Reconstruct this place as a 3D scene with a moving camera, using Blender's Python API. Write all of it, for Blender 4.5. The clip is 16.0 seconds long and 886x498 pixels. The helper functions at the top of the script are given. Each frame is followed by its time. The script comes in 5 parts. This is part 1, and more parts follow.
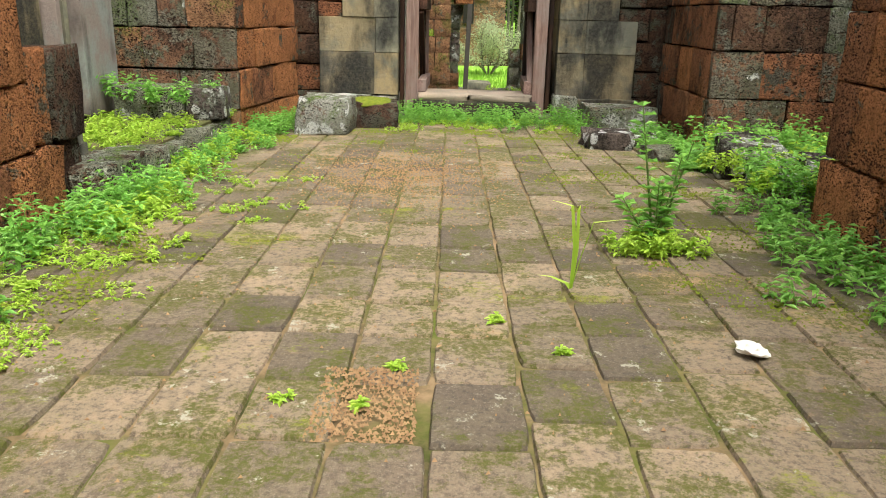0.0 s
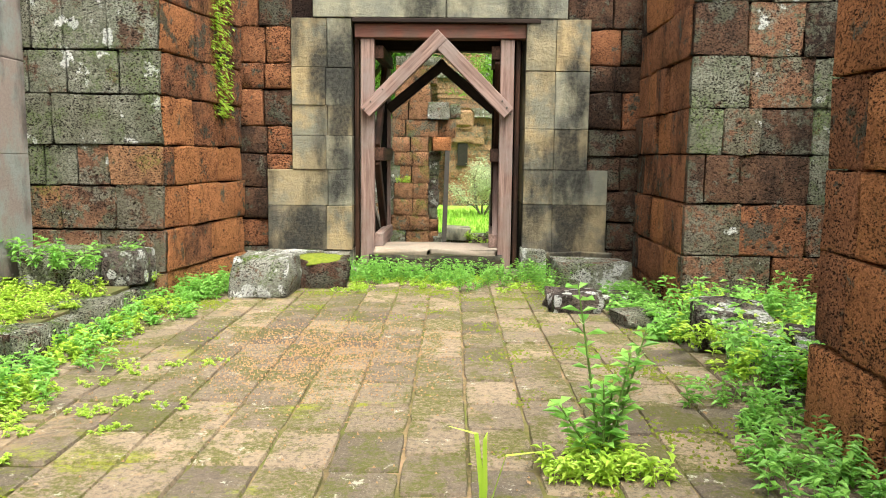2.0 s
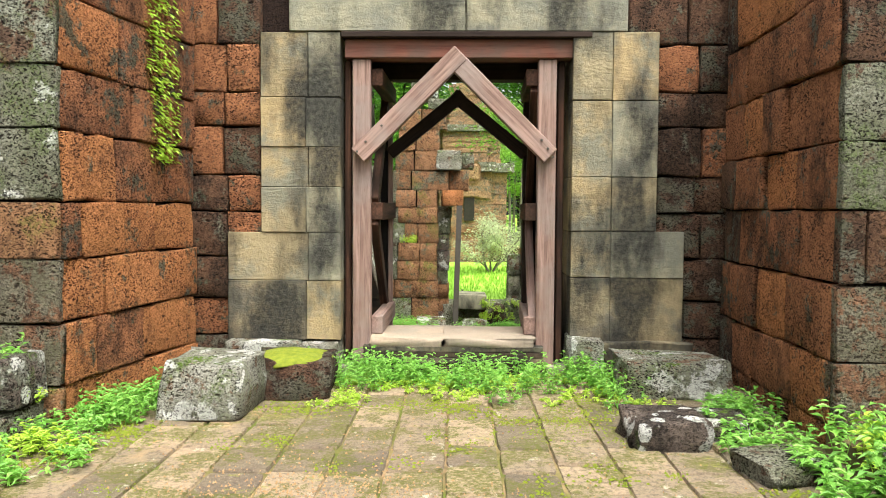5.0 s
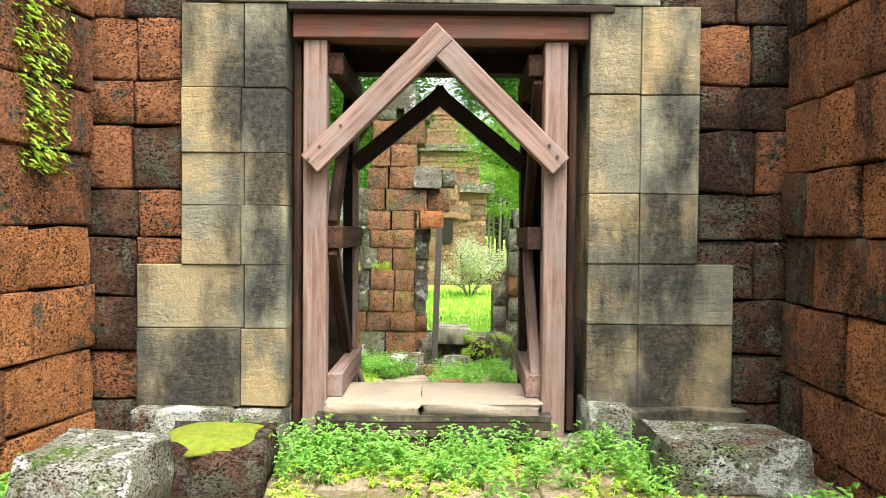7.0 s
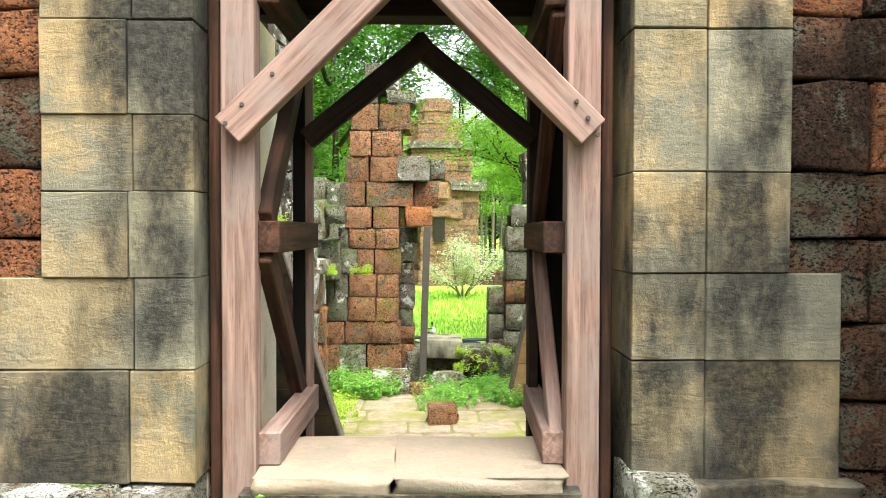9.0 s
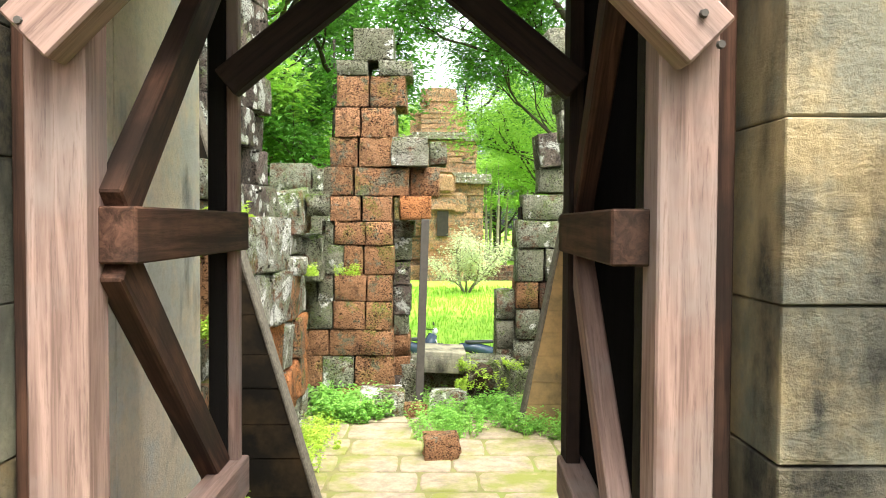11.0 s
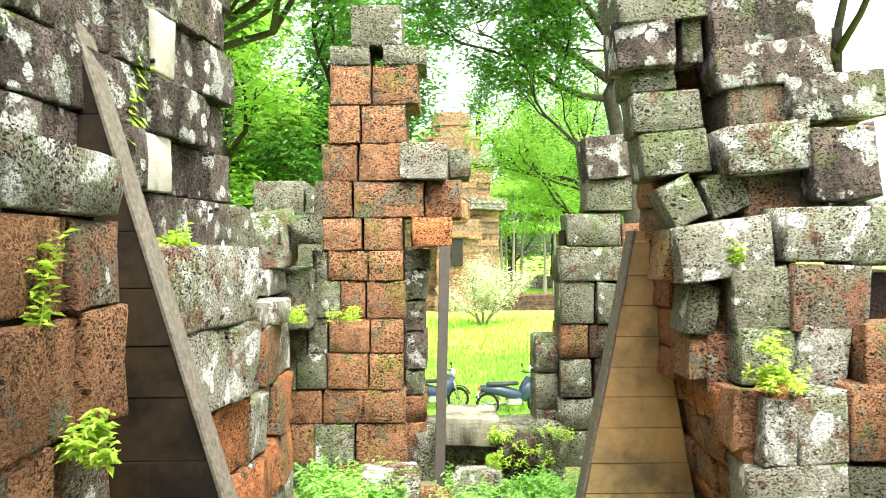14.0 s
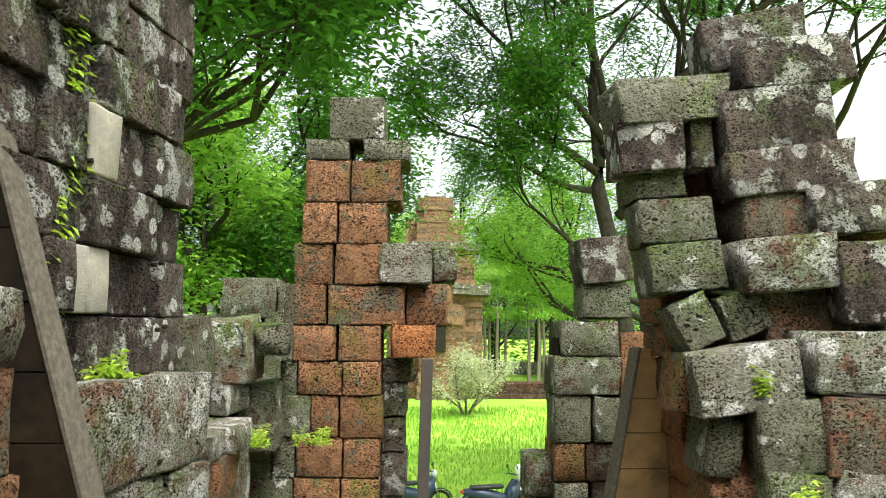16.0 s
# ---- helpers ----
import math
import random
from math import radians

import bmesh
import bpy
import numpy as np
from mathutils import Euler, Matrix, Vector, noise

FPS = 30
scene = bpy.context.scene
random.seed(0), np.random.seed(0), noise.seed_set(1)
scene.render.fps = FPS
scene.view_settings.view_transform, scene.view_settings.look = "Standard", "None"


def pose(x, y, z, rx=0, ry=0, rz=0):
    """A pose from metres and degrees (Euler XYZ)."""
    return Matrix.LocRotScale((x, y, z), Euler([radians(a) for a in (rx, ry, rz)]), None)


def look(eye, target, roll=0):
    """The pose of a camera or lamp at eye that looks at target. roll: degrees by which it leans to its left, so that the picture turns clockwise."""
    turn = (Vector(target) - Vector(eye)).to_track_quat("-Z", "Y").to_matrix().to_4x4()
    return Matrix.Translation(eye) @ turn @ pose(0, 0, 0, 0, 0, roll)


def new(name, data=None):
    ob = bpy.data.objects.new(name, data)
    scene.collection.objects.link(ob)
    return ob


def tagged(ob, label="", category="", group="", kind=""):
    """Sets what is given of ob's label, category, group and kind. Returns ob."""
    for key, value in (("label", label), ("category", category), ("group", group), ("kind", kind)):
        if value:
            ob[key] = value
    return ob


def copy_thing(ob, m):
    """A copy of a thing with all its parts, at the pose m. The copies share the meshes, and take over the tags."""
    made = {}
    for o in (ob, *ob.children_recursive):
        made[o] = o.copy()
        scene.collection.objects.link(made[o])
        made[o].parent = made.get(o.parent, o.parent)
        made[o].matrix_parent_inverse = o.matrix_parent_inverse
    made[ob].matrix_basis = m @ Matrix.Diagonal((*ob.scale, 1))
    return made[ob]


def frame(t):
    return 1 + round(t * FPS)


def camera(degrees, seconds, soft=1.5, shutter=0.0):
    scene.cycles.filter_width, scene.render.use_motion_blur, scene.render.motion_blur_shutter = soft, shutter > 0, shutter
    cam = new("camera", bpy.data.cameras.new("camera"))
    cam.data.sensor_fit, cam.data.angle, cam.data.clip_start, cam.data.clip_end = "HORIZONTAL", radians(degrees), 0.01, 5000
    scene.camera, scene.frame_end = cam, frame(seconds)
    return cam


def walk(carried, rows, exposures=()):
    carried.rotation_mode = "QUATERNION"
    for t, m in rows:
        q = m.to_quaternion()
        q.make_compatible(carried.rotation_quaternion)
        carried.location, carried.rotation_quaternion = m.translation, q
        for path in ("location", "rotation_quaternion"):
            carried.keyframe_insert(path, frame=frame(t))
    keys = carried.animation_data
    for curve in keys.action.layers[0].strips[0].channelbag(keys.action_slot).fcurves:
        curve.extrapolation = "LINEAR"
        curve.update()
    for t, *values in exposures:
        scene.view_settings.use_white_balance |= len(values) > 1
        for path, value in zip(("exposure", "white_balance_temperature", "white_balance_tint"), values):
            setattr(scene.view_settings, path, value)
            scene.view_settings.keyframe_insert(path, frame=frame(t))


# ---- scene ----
cam = camera(59.8, 16.0, soft=1.0)
PATH = [
    (0, (0.541, 0.594, 1.222), (0.533, 2.507, 0.637), 1.4),
    (0.5, (0.682, 0.734, 1.286), (0.676, 2.699, 0.915), 0.4),
    (1, (0.882, 0.925, 1.302), (0.875, 2.904, 1.013), 0.4),
    (1.5, (0.992, 1.153, 1.314), (0.973, 3.134, 1.039), 0.6),
    (2, (1.022, 1.493, 1.336), (0.999, 3.478, 1.093), 0.6),
    (2.5, (1.055, 1.861, 1.331), (1.03, 3.849, 1.117), 0.5),
    (3, (1.023, 2.216, 1.349), (0.987, 4.207, 1.167), 0.1),
    (3.5, (0.953, 2.577, 1.358), (0.906, 4.569, 1.187), 0.1),
    (4, (0.925, 2.948, 1.378), (0.879, 4.942, 1.233), -0.3),
    (4.5, (0.889, 3.339, 1.358), (0.847, 5.335, 1.236), -0.1),
    (5, (0.868, 3.687, 1.354), (0.832, 5.684, 1.251), 0.3),
    (7.5, (0.838, 5.549, 1.392), (0.869, 7.549, 1.351), 0.3),
    (8, (0.881, 5.917, 1.397), (0.917, 7.917, 1.359), 0.2),
    (8.5, (0.891, 6.296, 1.384), (0.934, 8.295, 1.344), 0.2),
    (9, (0.909, 6.67, 1.367), (0.95, 8.669, 1.318), 0.1),
    (11.5, (0.985, 8.585, 1.369), (1.006, 10.584, 1.303), 0.5),
    (12, (0.983, 8.947, 1.374), (0.975, 10.946, 1.308), 0.6),
    (12.5, (0.957, 9.318, 1.352), (0.943, 11.317, 1.284), 0.1),
    (13, (0.955, 9.657, 1.34), (0.944, 11.656, 1.274), 0.0),
    (13.5, (0.94, 9.983, 1.346), (0.933, 11.983, 1.317), -0.2),
    (14, (0.9, 10.272, 1.373), (0.898, 12.272, 1.38), -0.4),
    (14.5, (0.916, 10.549, 1.406), (0.92, 12.549, 1.444), -0.3),
    (15, (0.946, 10.704, 1.574), (0.955, 12.699, 1.718), -0.2),
    (15.5, (0.94, 10.761, 1.629), (0.961, 12.754, 1.796), 0.1),
    (16, (0.898, 10.894, 1.629), (0.94, 12.882, 1.847), 0.2),
]
walk(cam, [(t, look(eye, target, roll)) for t, eye, target, roll in PATH],
     exposures=[(t, e, 6500, 5) for t, e in ((0.0, 1.15), (0.5, 1.35), (1.0, 1.55), (2.0, 1.7), (3.5, 1.65), (5.0, 1.75), (9.0, 2.1), (11.5, 2.45), (12.0, 2.7), (12.5, 2.9), (13.0, 3.0), (13.5, 3.0), (14.0, 2.75), (14.5, 2.3), (15.0, 1.7), (16.0, 1.55))])

# ---- light: a bright overcast noon ----
SUN_ELEV, SUN_AZ = 66.0, 152.0
world = bpy.data.worlds.new("sky")
scene.world = world
world.use_nodes = True
wn, wl = world.node_tree.nodes, world.node_tree.links
sky = wn.new("ShaderNodeTexSky")
sky.sky_type = "NISHITA"
sky.sun_disc = False
sky.sun_elevation, sky.sun_rotation = radians(SUN_ELEV), radians(SUN_AZ)
sky.air_density, sky.dust_density, sky.ozone_density = 1.0, 6.0, 1.0
cloud = wn.new("ShaderNodeHueSaturation")
cloud.inputs["Saturation"].default_value = 0.25
wl.new(sky.outputs[0], cloud.inputs["Color"])
wl.new(cloud.outputs[0], wn["Background"].inputs["Color"])
wn["Background"].inputs["Strength"].default_value = 0.15
sun = new("sun", bpy.data.lights.new("sun", "SUN"))
sun.data.energy, sun.data.angle, sun.data.color = 1.5, radians(45), (1.0, 0.96, 0.9)
sun.matrix_world = look((0, 0, 30), Vector((0, 0, 30)) - Vector((math.sin(radians(SUN_AZ)) * math.cos(radians(SUN_ELEV)),
                        math.cos(radians(SUN_AZ)) * math.cos(radians(SUN_ELEV)), math.sin(radians(SUN_ELEV)))))

# ---- materials ----


class Mat:
    """A small builder for node materials; textures lie in world metres."""

    def __init__(self, name, rough=0.9):
        self.m = bpy.data.materials.new(name)
        self.m.use_nodes = True
        self.t = self.m.node_tree
        self.b = self.t.nodes["Principled BSDF"]
        self.b.inputs["Roughness"].default_value = rough
        if rough > 0.7:
            self.b.inputs["Specular IOR Level"].default_value = 0.15
        self.geo = self.t.nodes.new("ShaderNodeNewGeometry")
        self.pos = self.geo.outputs["Position"]

    def add(self, kind, **values):
        n = self.t.nodes.new("ShaderNode" + kind)
        for k, v in values.items():
            n.inputs[k.replace("_", " ")].default_value = v
        return n

    def link(self, a, b):
        self.t.links.new(a, b)

    def scaled(self, sx, sy, sz):
        n = self.add("Mapping")
        n.inputs["Scale"].default_value = (sx, sy, sz)
        self.link(self.pos, n.inputs["Vector"])
        return n.outputs[0]

    def noise(self, scale, detail=4.0, rough=0.6, vec=None, dist=0.0):
        n = self.add("TexNoise", Scale=scale, Detail=detail, Roughness=rough, Distortion=dist)
        self.link(vec or self.pos, n.inputs["Vector"])
        return n.outputs["Fac"]

    def cells(self, scale, vec=None):
        n = self.add("TexVoronoi", Scale=scale)
        self.link(vec or self.pos, n.inputs["Vector"])
        return n.outputs["Distance"]

    def ramp(self, src, lo, hi, a=0.0, b=1.0):
        n = self.add("MapRange")
        n.inputs[1].default_value, n.inputs[2].default_value = lo, hi
        n.inputs[3].default_value, n.inputs[4].default_value = a, b
        self.link(src, n.inputs[0])
        return n.outputs[0]

    def mul(self, a, b, op="MULTIPLY"):
        n = self.t.nodes.new("ShaderNodeMath")
        n.operation = op
        for i, v in enumerate((a, b)):
            if isinstance(v, (int, float)):
                n.inputs[i].default_value = v
            else:
                self.link(v, n.inputs[i])
        return n.outputs[0]

    def mix(self, fac, a, b):
        n = self.t.nodes.new("ShaderNodeMix")
        n.data_type = "RGBA"
        for sock, v in ((n.inputs[0], fac), (n.inputs[6], a), (n.inputs[7], b)):
            if isinstance(v, (int, float)):
                sock.default_value = v
            elif isinstance(v, tuple):
                sock.default_value = (*v, 1)
            else:
                self.link(v, sock)
        return n.outputs[2]

    def random(self):
        return self.t.nodes.new("ShaderNodeObjectInfo").outputs["Random"]

    def up(self):
        n = self.t.nodes.new("ShaderNodeSeparateXYZ")
        self.link(self.geo.outputs["Normal"], n.inputs[0])
        return n.outputs[2]

    def xyz(self):
        n = self.t.nodes.new("ShaderNodeSeparateXYZ")
        self.link(self.pos, n.inputs[0])
        return n.outputs

    def done(self, colour, bump=None, strength=0.5, distance=0.01):
        self.link(colour, self.b.inputs["Base Color"])
        if bump is not None:
            n = self.add("Bump", Strength=strength, Distance=distance)
            self.link(bump, n.inputs["Height"])
            self.link(n.outputs[0], self.b.inputs["Normal"])
        return self.m


def laterite(name, base, dark, lichen, amount, black=0.5, white=0.0, moss=0.0, spotted=False):
    """Pitted ironstone: hue per block, pores and hollows, lichen and black algae in patches."""
    k = Mat(name, 0.95)
    col = k.mix(k.random(), base, dark)
    col = k.mix(k.ramp(k.noise(4, 8, 0.7), 0.40, 0.62, 0, 0.6), col, tuple(c * 0.5 for c in base))
    col = k.mix(k.ramp(k.noise(9, 8, 0.8, k.scaled(1, 1, 1.7)), 0.48, 0.64, 0, 0.55), col, tuple(min(1, c * 1.45) for c in base))
    col = k.mix(k.ramp(k.noise(95, 5, 0.85), 0.46, 0.66, 0, 0.5), col, tuple(min(1, c * 1.9) for c in base))
    stain = k.ramp(k.noise(1.7, 9, 0.74, k.scaled(1.3, 1.3, 0.8)), 0.62 - 0.22 * black, 0.74 - 0.22 * black)
    col = k.mix(k.mul(stain, k.ramp(k.noise(40, 5, 0.85), 0.38, 0.62, 0.95, 0.4)), col, (0.018, 0.015, 0.013))
    per = k.ramp(k.random(), 0.0, 1.0, -0.05, 0.05)
    li = k.mul(k.noise(5.0, 9, 0.78), per, "ADD")
    cover = k.ramp(li, 0.60 - 0.22 * amount, 0.66 - 0.22 * amount, 0, 0.97)
    shade = k.mix(k.ramp(k.noise(3.4, 5, 0.7), 0.42, 0.58), lichen, tuple(c * f for c, f in zip(lichen, (0.5, 0.56, 0.42))))
    shade = k.mix(k.ramp(k.noise(85, 5, 0.8), 0.40, 0.56), tuple(c * 0.34 for c in lichen), shade)
    shade = k.mix(k.ramp(k.random(), 0.0, 1.0, 0.0, 0.55), shade, tuple(c * f for c, f in zip(lichen, (0.42, 0.38, 0.34))))
    col = k.mix(cover, col, shade)
    if white:
        rag = k.mul(k.noise(5.0, 3, 0.5), k.mul(k.noise(70, 3, 0.7), 0.16), "ADD")
        spots = k.ramp(rag, 0.74 - 0.14 * white, 0.77 - 0.14 * white)
        if spotted:
            disc = k.mul(k.cells(5.2), k.mul(k.noise(24, 4, 0.7), 0.22), "ADD")
            disc = k.ramp(disc, 0.36, 0.39, 1, 0)
            some = k.ramp(k.noise(1.6, 3, 0.5), 0.42, 0.54)
            spots = k.mul(k.mul(disc, some), k.mul(spots, 0.6), "MAXIMUM")
        col = k.mix(k.mul(spots, 0.92), col, (0.74, 0.73, 0.68))
    if moss:
        top = k.mul(k.ramp(k.up(), -0.6, 0.9), k.ramp(k.noise(2.6, 7, 0.7), 0.58 - 0.2 * moss, 0.64 - 0.2 * moss))
        col = k.mix(k.mul(top, k.ramp(k.noise(45, 3), 0.4, 0.52)), col, (0.12, 0.2, 0.02))
    warp = k.t.nodes.new("ShaderNodeVectorMath")
    warp.operation = "MULTIPLY_ADD"
    nz = k.add("TexNoise", Scale=9.0, Detail=4.0)
    k.link(k.pos, nz.inputs["Vector"])
    k.link(nz.outputs["Color"], warp.inputs[0])
    warp.inputs[1].default_value = (0.07, 0.07, 0.07)
    k.link(k.pos, warp.inputs[2])
    flat = k.add("Mapping")
    flat.inputs["Scale"].default_value = (1.0, 1.0, 1.7)
    k.link(warp.outputs[0], flat.inputs["Vector"])
    pore = k.ramp(k.noise(52, 4, 0.7, flat.outputs[0]), 0.41, 0.49)
    hole = k.ramp(k.cells(30, flat.outputs[0]), 0.14, 0.30)
    where = k.ramp(k.noise(2.8, 6, 0.7), 0.40, 0.54, 0.5, 1.0)
    col = k.mix(k.mul(k.ramp(pore, 0.0, 1.0, 0.97, 0.0), where), col, tuple(c * 0.06 for c in base))
    col = k.mix(k.mul(k.ramp(hole, 0.0, 0.8, 0.9, 0.0), k.ramp(where, 0.7, 1.0)), col, tuple(c * 0.08 for c in base))
    pit = k.ramp(k.cells(7.5, flat.outputs[0]), 0.10, 0.17)
    pit = k.mul(pit, k.ramp(k.noise(1.3, 3), 0.46, 0.54, 1.0, 0.0), "MAXIMUM")
    col = k.mix(k.ramp(pit, 0.0, 1.0, 0.9, 0.0), col, tuple(c * 0.07 for c in base))
    h = k.mul(k.mul(k.mul(pore, 0.6), k.noise(12, 9, 0.8), "ADD"), k.mul(k.mul(hole, 0.8), pit, "ADD"), "ADD")
    return k.done(col, h, 1.0, 0.05)


RED = laterite("laterite_red", (0.36, 0.15, 0.07), (0.26, 0.105, 0.052), (0.2, 0.19, 0.15), 0.25, 0.55)
ORANGE = laterite("laterite_orange", (0.50, 0.205, 0.08), (0.40, 0.155, 0.065), (0.24, 0.22, 0.16), 0.15, 0.35)
DARK = laterite("laterite_dark", (0.15, 0.078, 0.046), (0.10, 0.056, 0.038), (0.24, 0.23, 0.18), 0.4, 0.8)
GREY = laterite("laterite_lichen", (0.17, 0.10, 0.065), (0.12, 0.08, 0.058), (0.43, 0.43, 0.335), 0.98, 0.55, 0.18, 0.35)
BROWN = laterite("laterite_brown", (0.36, 0.185, 0.095), (0.27, 0.13, 0.065), (0.32, 0.30, 0.22), 0.3, 0.35, 0.0, 0.2)
PALE = laterite("laterite_white_lichen", (0.24, 0.14, 0.09), (0.18, 0.11, 0.075), (0.62, 0.61, 0.53), 0.95, 0.45, 0.7, 0.25)
SLATE = laterite("stone_dark_spotted", (0.19, 0.145, 0.12), (0.13, 0.10, 0.088), (0.40, 0.41, 0.35), 0.34, 0.8, 0.62, 0.2, True)
RUST = laterite("laterite_rust_grey", (0.28, 0.14, 0.08), (0.2, 0.115, 0.075), (0.36, 0.33, 0.25), 0.66, 0.5, 0.1)
# Core colour kept near-black to give the shade in joints between blocks.
CORE = laterite("shaded_wall_core", (0.035, 0.02, 0.015), (0.035, 0.02, 0.015), (0.05, 0.045, 0.03), 0.1, 0.6)


def sandstone(name, a, b, grey, streak, tool=1.0):
    k = Mat(name, 0.85)
    col = k.mix(k.random(), a, b)
    col = k.mix(k.ramp(k.noise(2.2, 6, 0.65), 0.44, 0.58), col, grey)
    col = k.mix(k.ramp(k.noise(36, 5, 0.8), 0.46, 0.60, 0, 0.25), col, tuple(c * 0.55 for c in a))
    run = k.noise(1.0, 5, 0.58, k.scaled(2.0, 2.0, 0.75))
    rag = k.ramp(k.noise(26, 4, 0.75), 0.38, 0.62, 1.0, 0.78)
    col = k.mix(k.mul(k.ramp(run, 0.66 - 0.32 * streak, 0.80 - 0.32 * streak, 0, 0.97), rag), col, (0.024, 0.023, 0.02))
    tooth = k.noise(1.0, 3, 0.6, k.scaled(7, 7, 30), 0.6)
    area = k.ramp(k.noise(2.6, 5), 0.40, 0.6, 0.0, 1.0)
    h = k.mul(k.mul(k.mul(tooth, area), 0.7 * tool), k.noise(20, 7, 0.75), "ADD")
    return k.done(col, h, 1.0, 0.016)


BUFF = sandstone("sandstone_buff", (0.37, 0.275, 0.145), (0.29, 0.24, 0.148), (0.19, 0.18, 0.135), 0.70)
GREYSAND = sandstone("sandstone_grey", (0.30, 0.27, 0.185), (0.255, 0.24, 0.17), (0.17, 0.165, 0.13), 0.6, 0.8)
# raised above the stone's own tone to put light on the left slabs
SMOOTHLIT = sandstone("sandstone_smooth_lit", (0.76, 0.62, 0.47), (0.76, 0.62, 0.47), (0.62, 0.58, 0.52), 0.22, 0.15)
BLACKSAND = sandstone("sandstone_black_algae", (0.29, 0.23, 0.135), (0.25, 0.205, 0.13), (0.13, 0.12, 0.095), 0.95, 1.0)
DARKSLAB = sandstone("sandstone_dark_streaked", (0.075, 0.05, 0.032), (0.06, 0.042, 0.03), (0.032, 0.026, 0.021), 0.5, 0.3)
PINKSAND = sandstone("sandstone_pink_grey", (0.30, 0.235, 0.20), (0.27, 0.22, 0.19), (0.27, 0.28, 0.25), 0.5, 0.15)
WHITESTONE = sandstone("stone_bare_pale", (0.52, 0.47, 0.38), (0.44, 0.40, 0.33), (0.34, 0.32, 0.27), 0.36, 0.1)
SILL = sandstone("sandstone_sill", (0.36, 0.275, 0.205), (0.31, 0.245, 0.19), (0.27, 0.225, 0.175), 0.2, 0.1)


def paving_material():
    """Grey-brown slabs with moss, pale lichen and red grit lying in drifts."""
    k = Mat("paving_slab", 0.85)
    col = k.mix(k.random(), (0.085, 0.066, 0.050), (0.30, 0.22, 0.145))
    col = k.mix(k.ramp(k.noise(3.2, 8, 0.75), 0.42, 0.60, 0, 0.5), col, (0.17, 0.135, 0.085))
    col = k.mix(k.ramp(k.noise(30, 8, 0.85), 0.47, 0.60, 0, 0.75), col, (0.06, 0.048, 0.038))
    col = k.mix(k.ramp(k.noise(80, 5, 0.85), 0.54, 0.66, 0, 0.5), col, (0.32, 0.27, 0.19))
    grit = k.ramp(k.noise(0.8, 9, 0.78, dist=0.5), 0.56, 0.66)
    col = k.mix(k.mul(grit, k.ramp(k.noise(60, 4, 0.8), 0.38, 0.58, 0.1, 0.9)), col, (0.38, 0.245, 0.125))
    moss = k.ramp(k.noise(2.6, 9, 0.8), 0.49, 0.53)
    col = k.mix(k.mul(moss, k.ramp(k.noise(34, 7, 0.85), 0.42, 0.54, 0.1, 0.95)), col, (0.075, 0.078, 0.014))
    glow = k.ramp(k.noise(0.9, 9, 0.78, k.scaled(1, 1.6, 1)), 0.57, 0.64)
    col = k.mix(k.mul(glow, k.ramp(k.noise(38, 5, 0.8), 0.4, 0.56)), col, (0.19, 0.2, 0.02))
    pale = k.ramp(k.noise(4.5, 9, 0.8), 0.60, 0.63, 0, 0.75)
    col = k.mix(pale, col, (0.38, 0.36, 0.28))
    h = k.mul(k.noise(7, 6, 0.7), k.mul(k.noise(60, 4, 0.7), 0.4), "ADD")
    return k.done(col, h, 1.0, 0.02)


def two_tone(name, a, b, scale, rough=0.9, bump=0.5, dist=0.01, c=None, cscale=1.0):
    k = Mat(name, rough)
    col = k.mix(k.ramp(k.noise(scale, 6, 0.7), 0.35, 0.65), a, b)
    if c:
        col = k.mix(k.ramp(k.noise(cscale, 5, 0.65), 0.45, 0.62), col, c)
    return k.done(col, k.noise(scale * 2, 5, 0.7), bump, dist)


PAVING = paving_material()
JOINT = two_tone("mossy_joint_soil", (0.035, 0.036, 0.010), (0.26, 0.17, 0.095), 3, c=(0.08, 0.095, 0.016), cscale=1.6)
SOIL = two_tone("soil", (0.13, 0.085, 0.05), (0.09, 0.10, 0.03), 6, 0.95, 0.8, 0.03)
COURT = two_tone("court_paving", (0.12, 0.10, 0.06), (0.16, 0.15, 0.05), 4, 0.85, 0.5, 0.01, (0.14, 0.16, 0.04), 1.4)
COURTSLAB = two_tone("court_slab", (0.30, 0.24, 0.17), (0.17, 0.135, 0.10), 9, 0.85, 0.6, 0.012, (0.15, 0.155, 0.04), 1.7)
CONCRETE = two_tone("dark_concrete", (0.011, 0.008, 0.005), (0.005, 0.004, 0.003), 3, 0.85, 0.4, 0.008, (0.034, 0.021, 0.01), 1.9)
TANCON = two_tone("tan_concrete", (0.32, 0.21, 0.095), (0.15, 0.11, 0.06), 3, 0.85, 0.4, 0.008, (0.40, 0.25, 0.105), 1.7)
PALECON = two_tone("pale_concrete", (0.15, 0.13, 0.1), (0.07, 0.06, 0.048), 30, 0.9, 0.5, 0.006)
GRIT = two_tone("red_grit", (0.34, 0.215, 0.11), (0.2, 0.115, 0.06), 40, 0.95, 0.3, 0.003)
MOSS = two_tone("moss", (0.10, 0.13, 0.015), (0.17, 0.19, 0.02), 25, 0.95, 0.8, 0.01)
LAWN = two_tone("lawn", (0.15, 0.32, 0.028), (0.23, 0.40, 0.045), 1.2, 0.95, 0.8, 0.05, (0.30, 0.45, 0.06), 0.22)


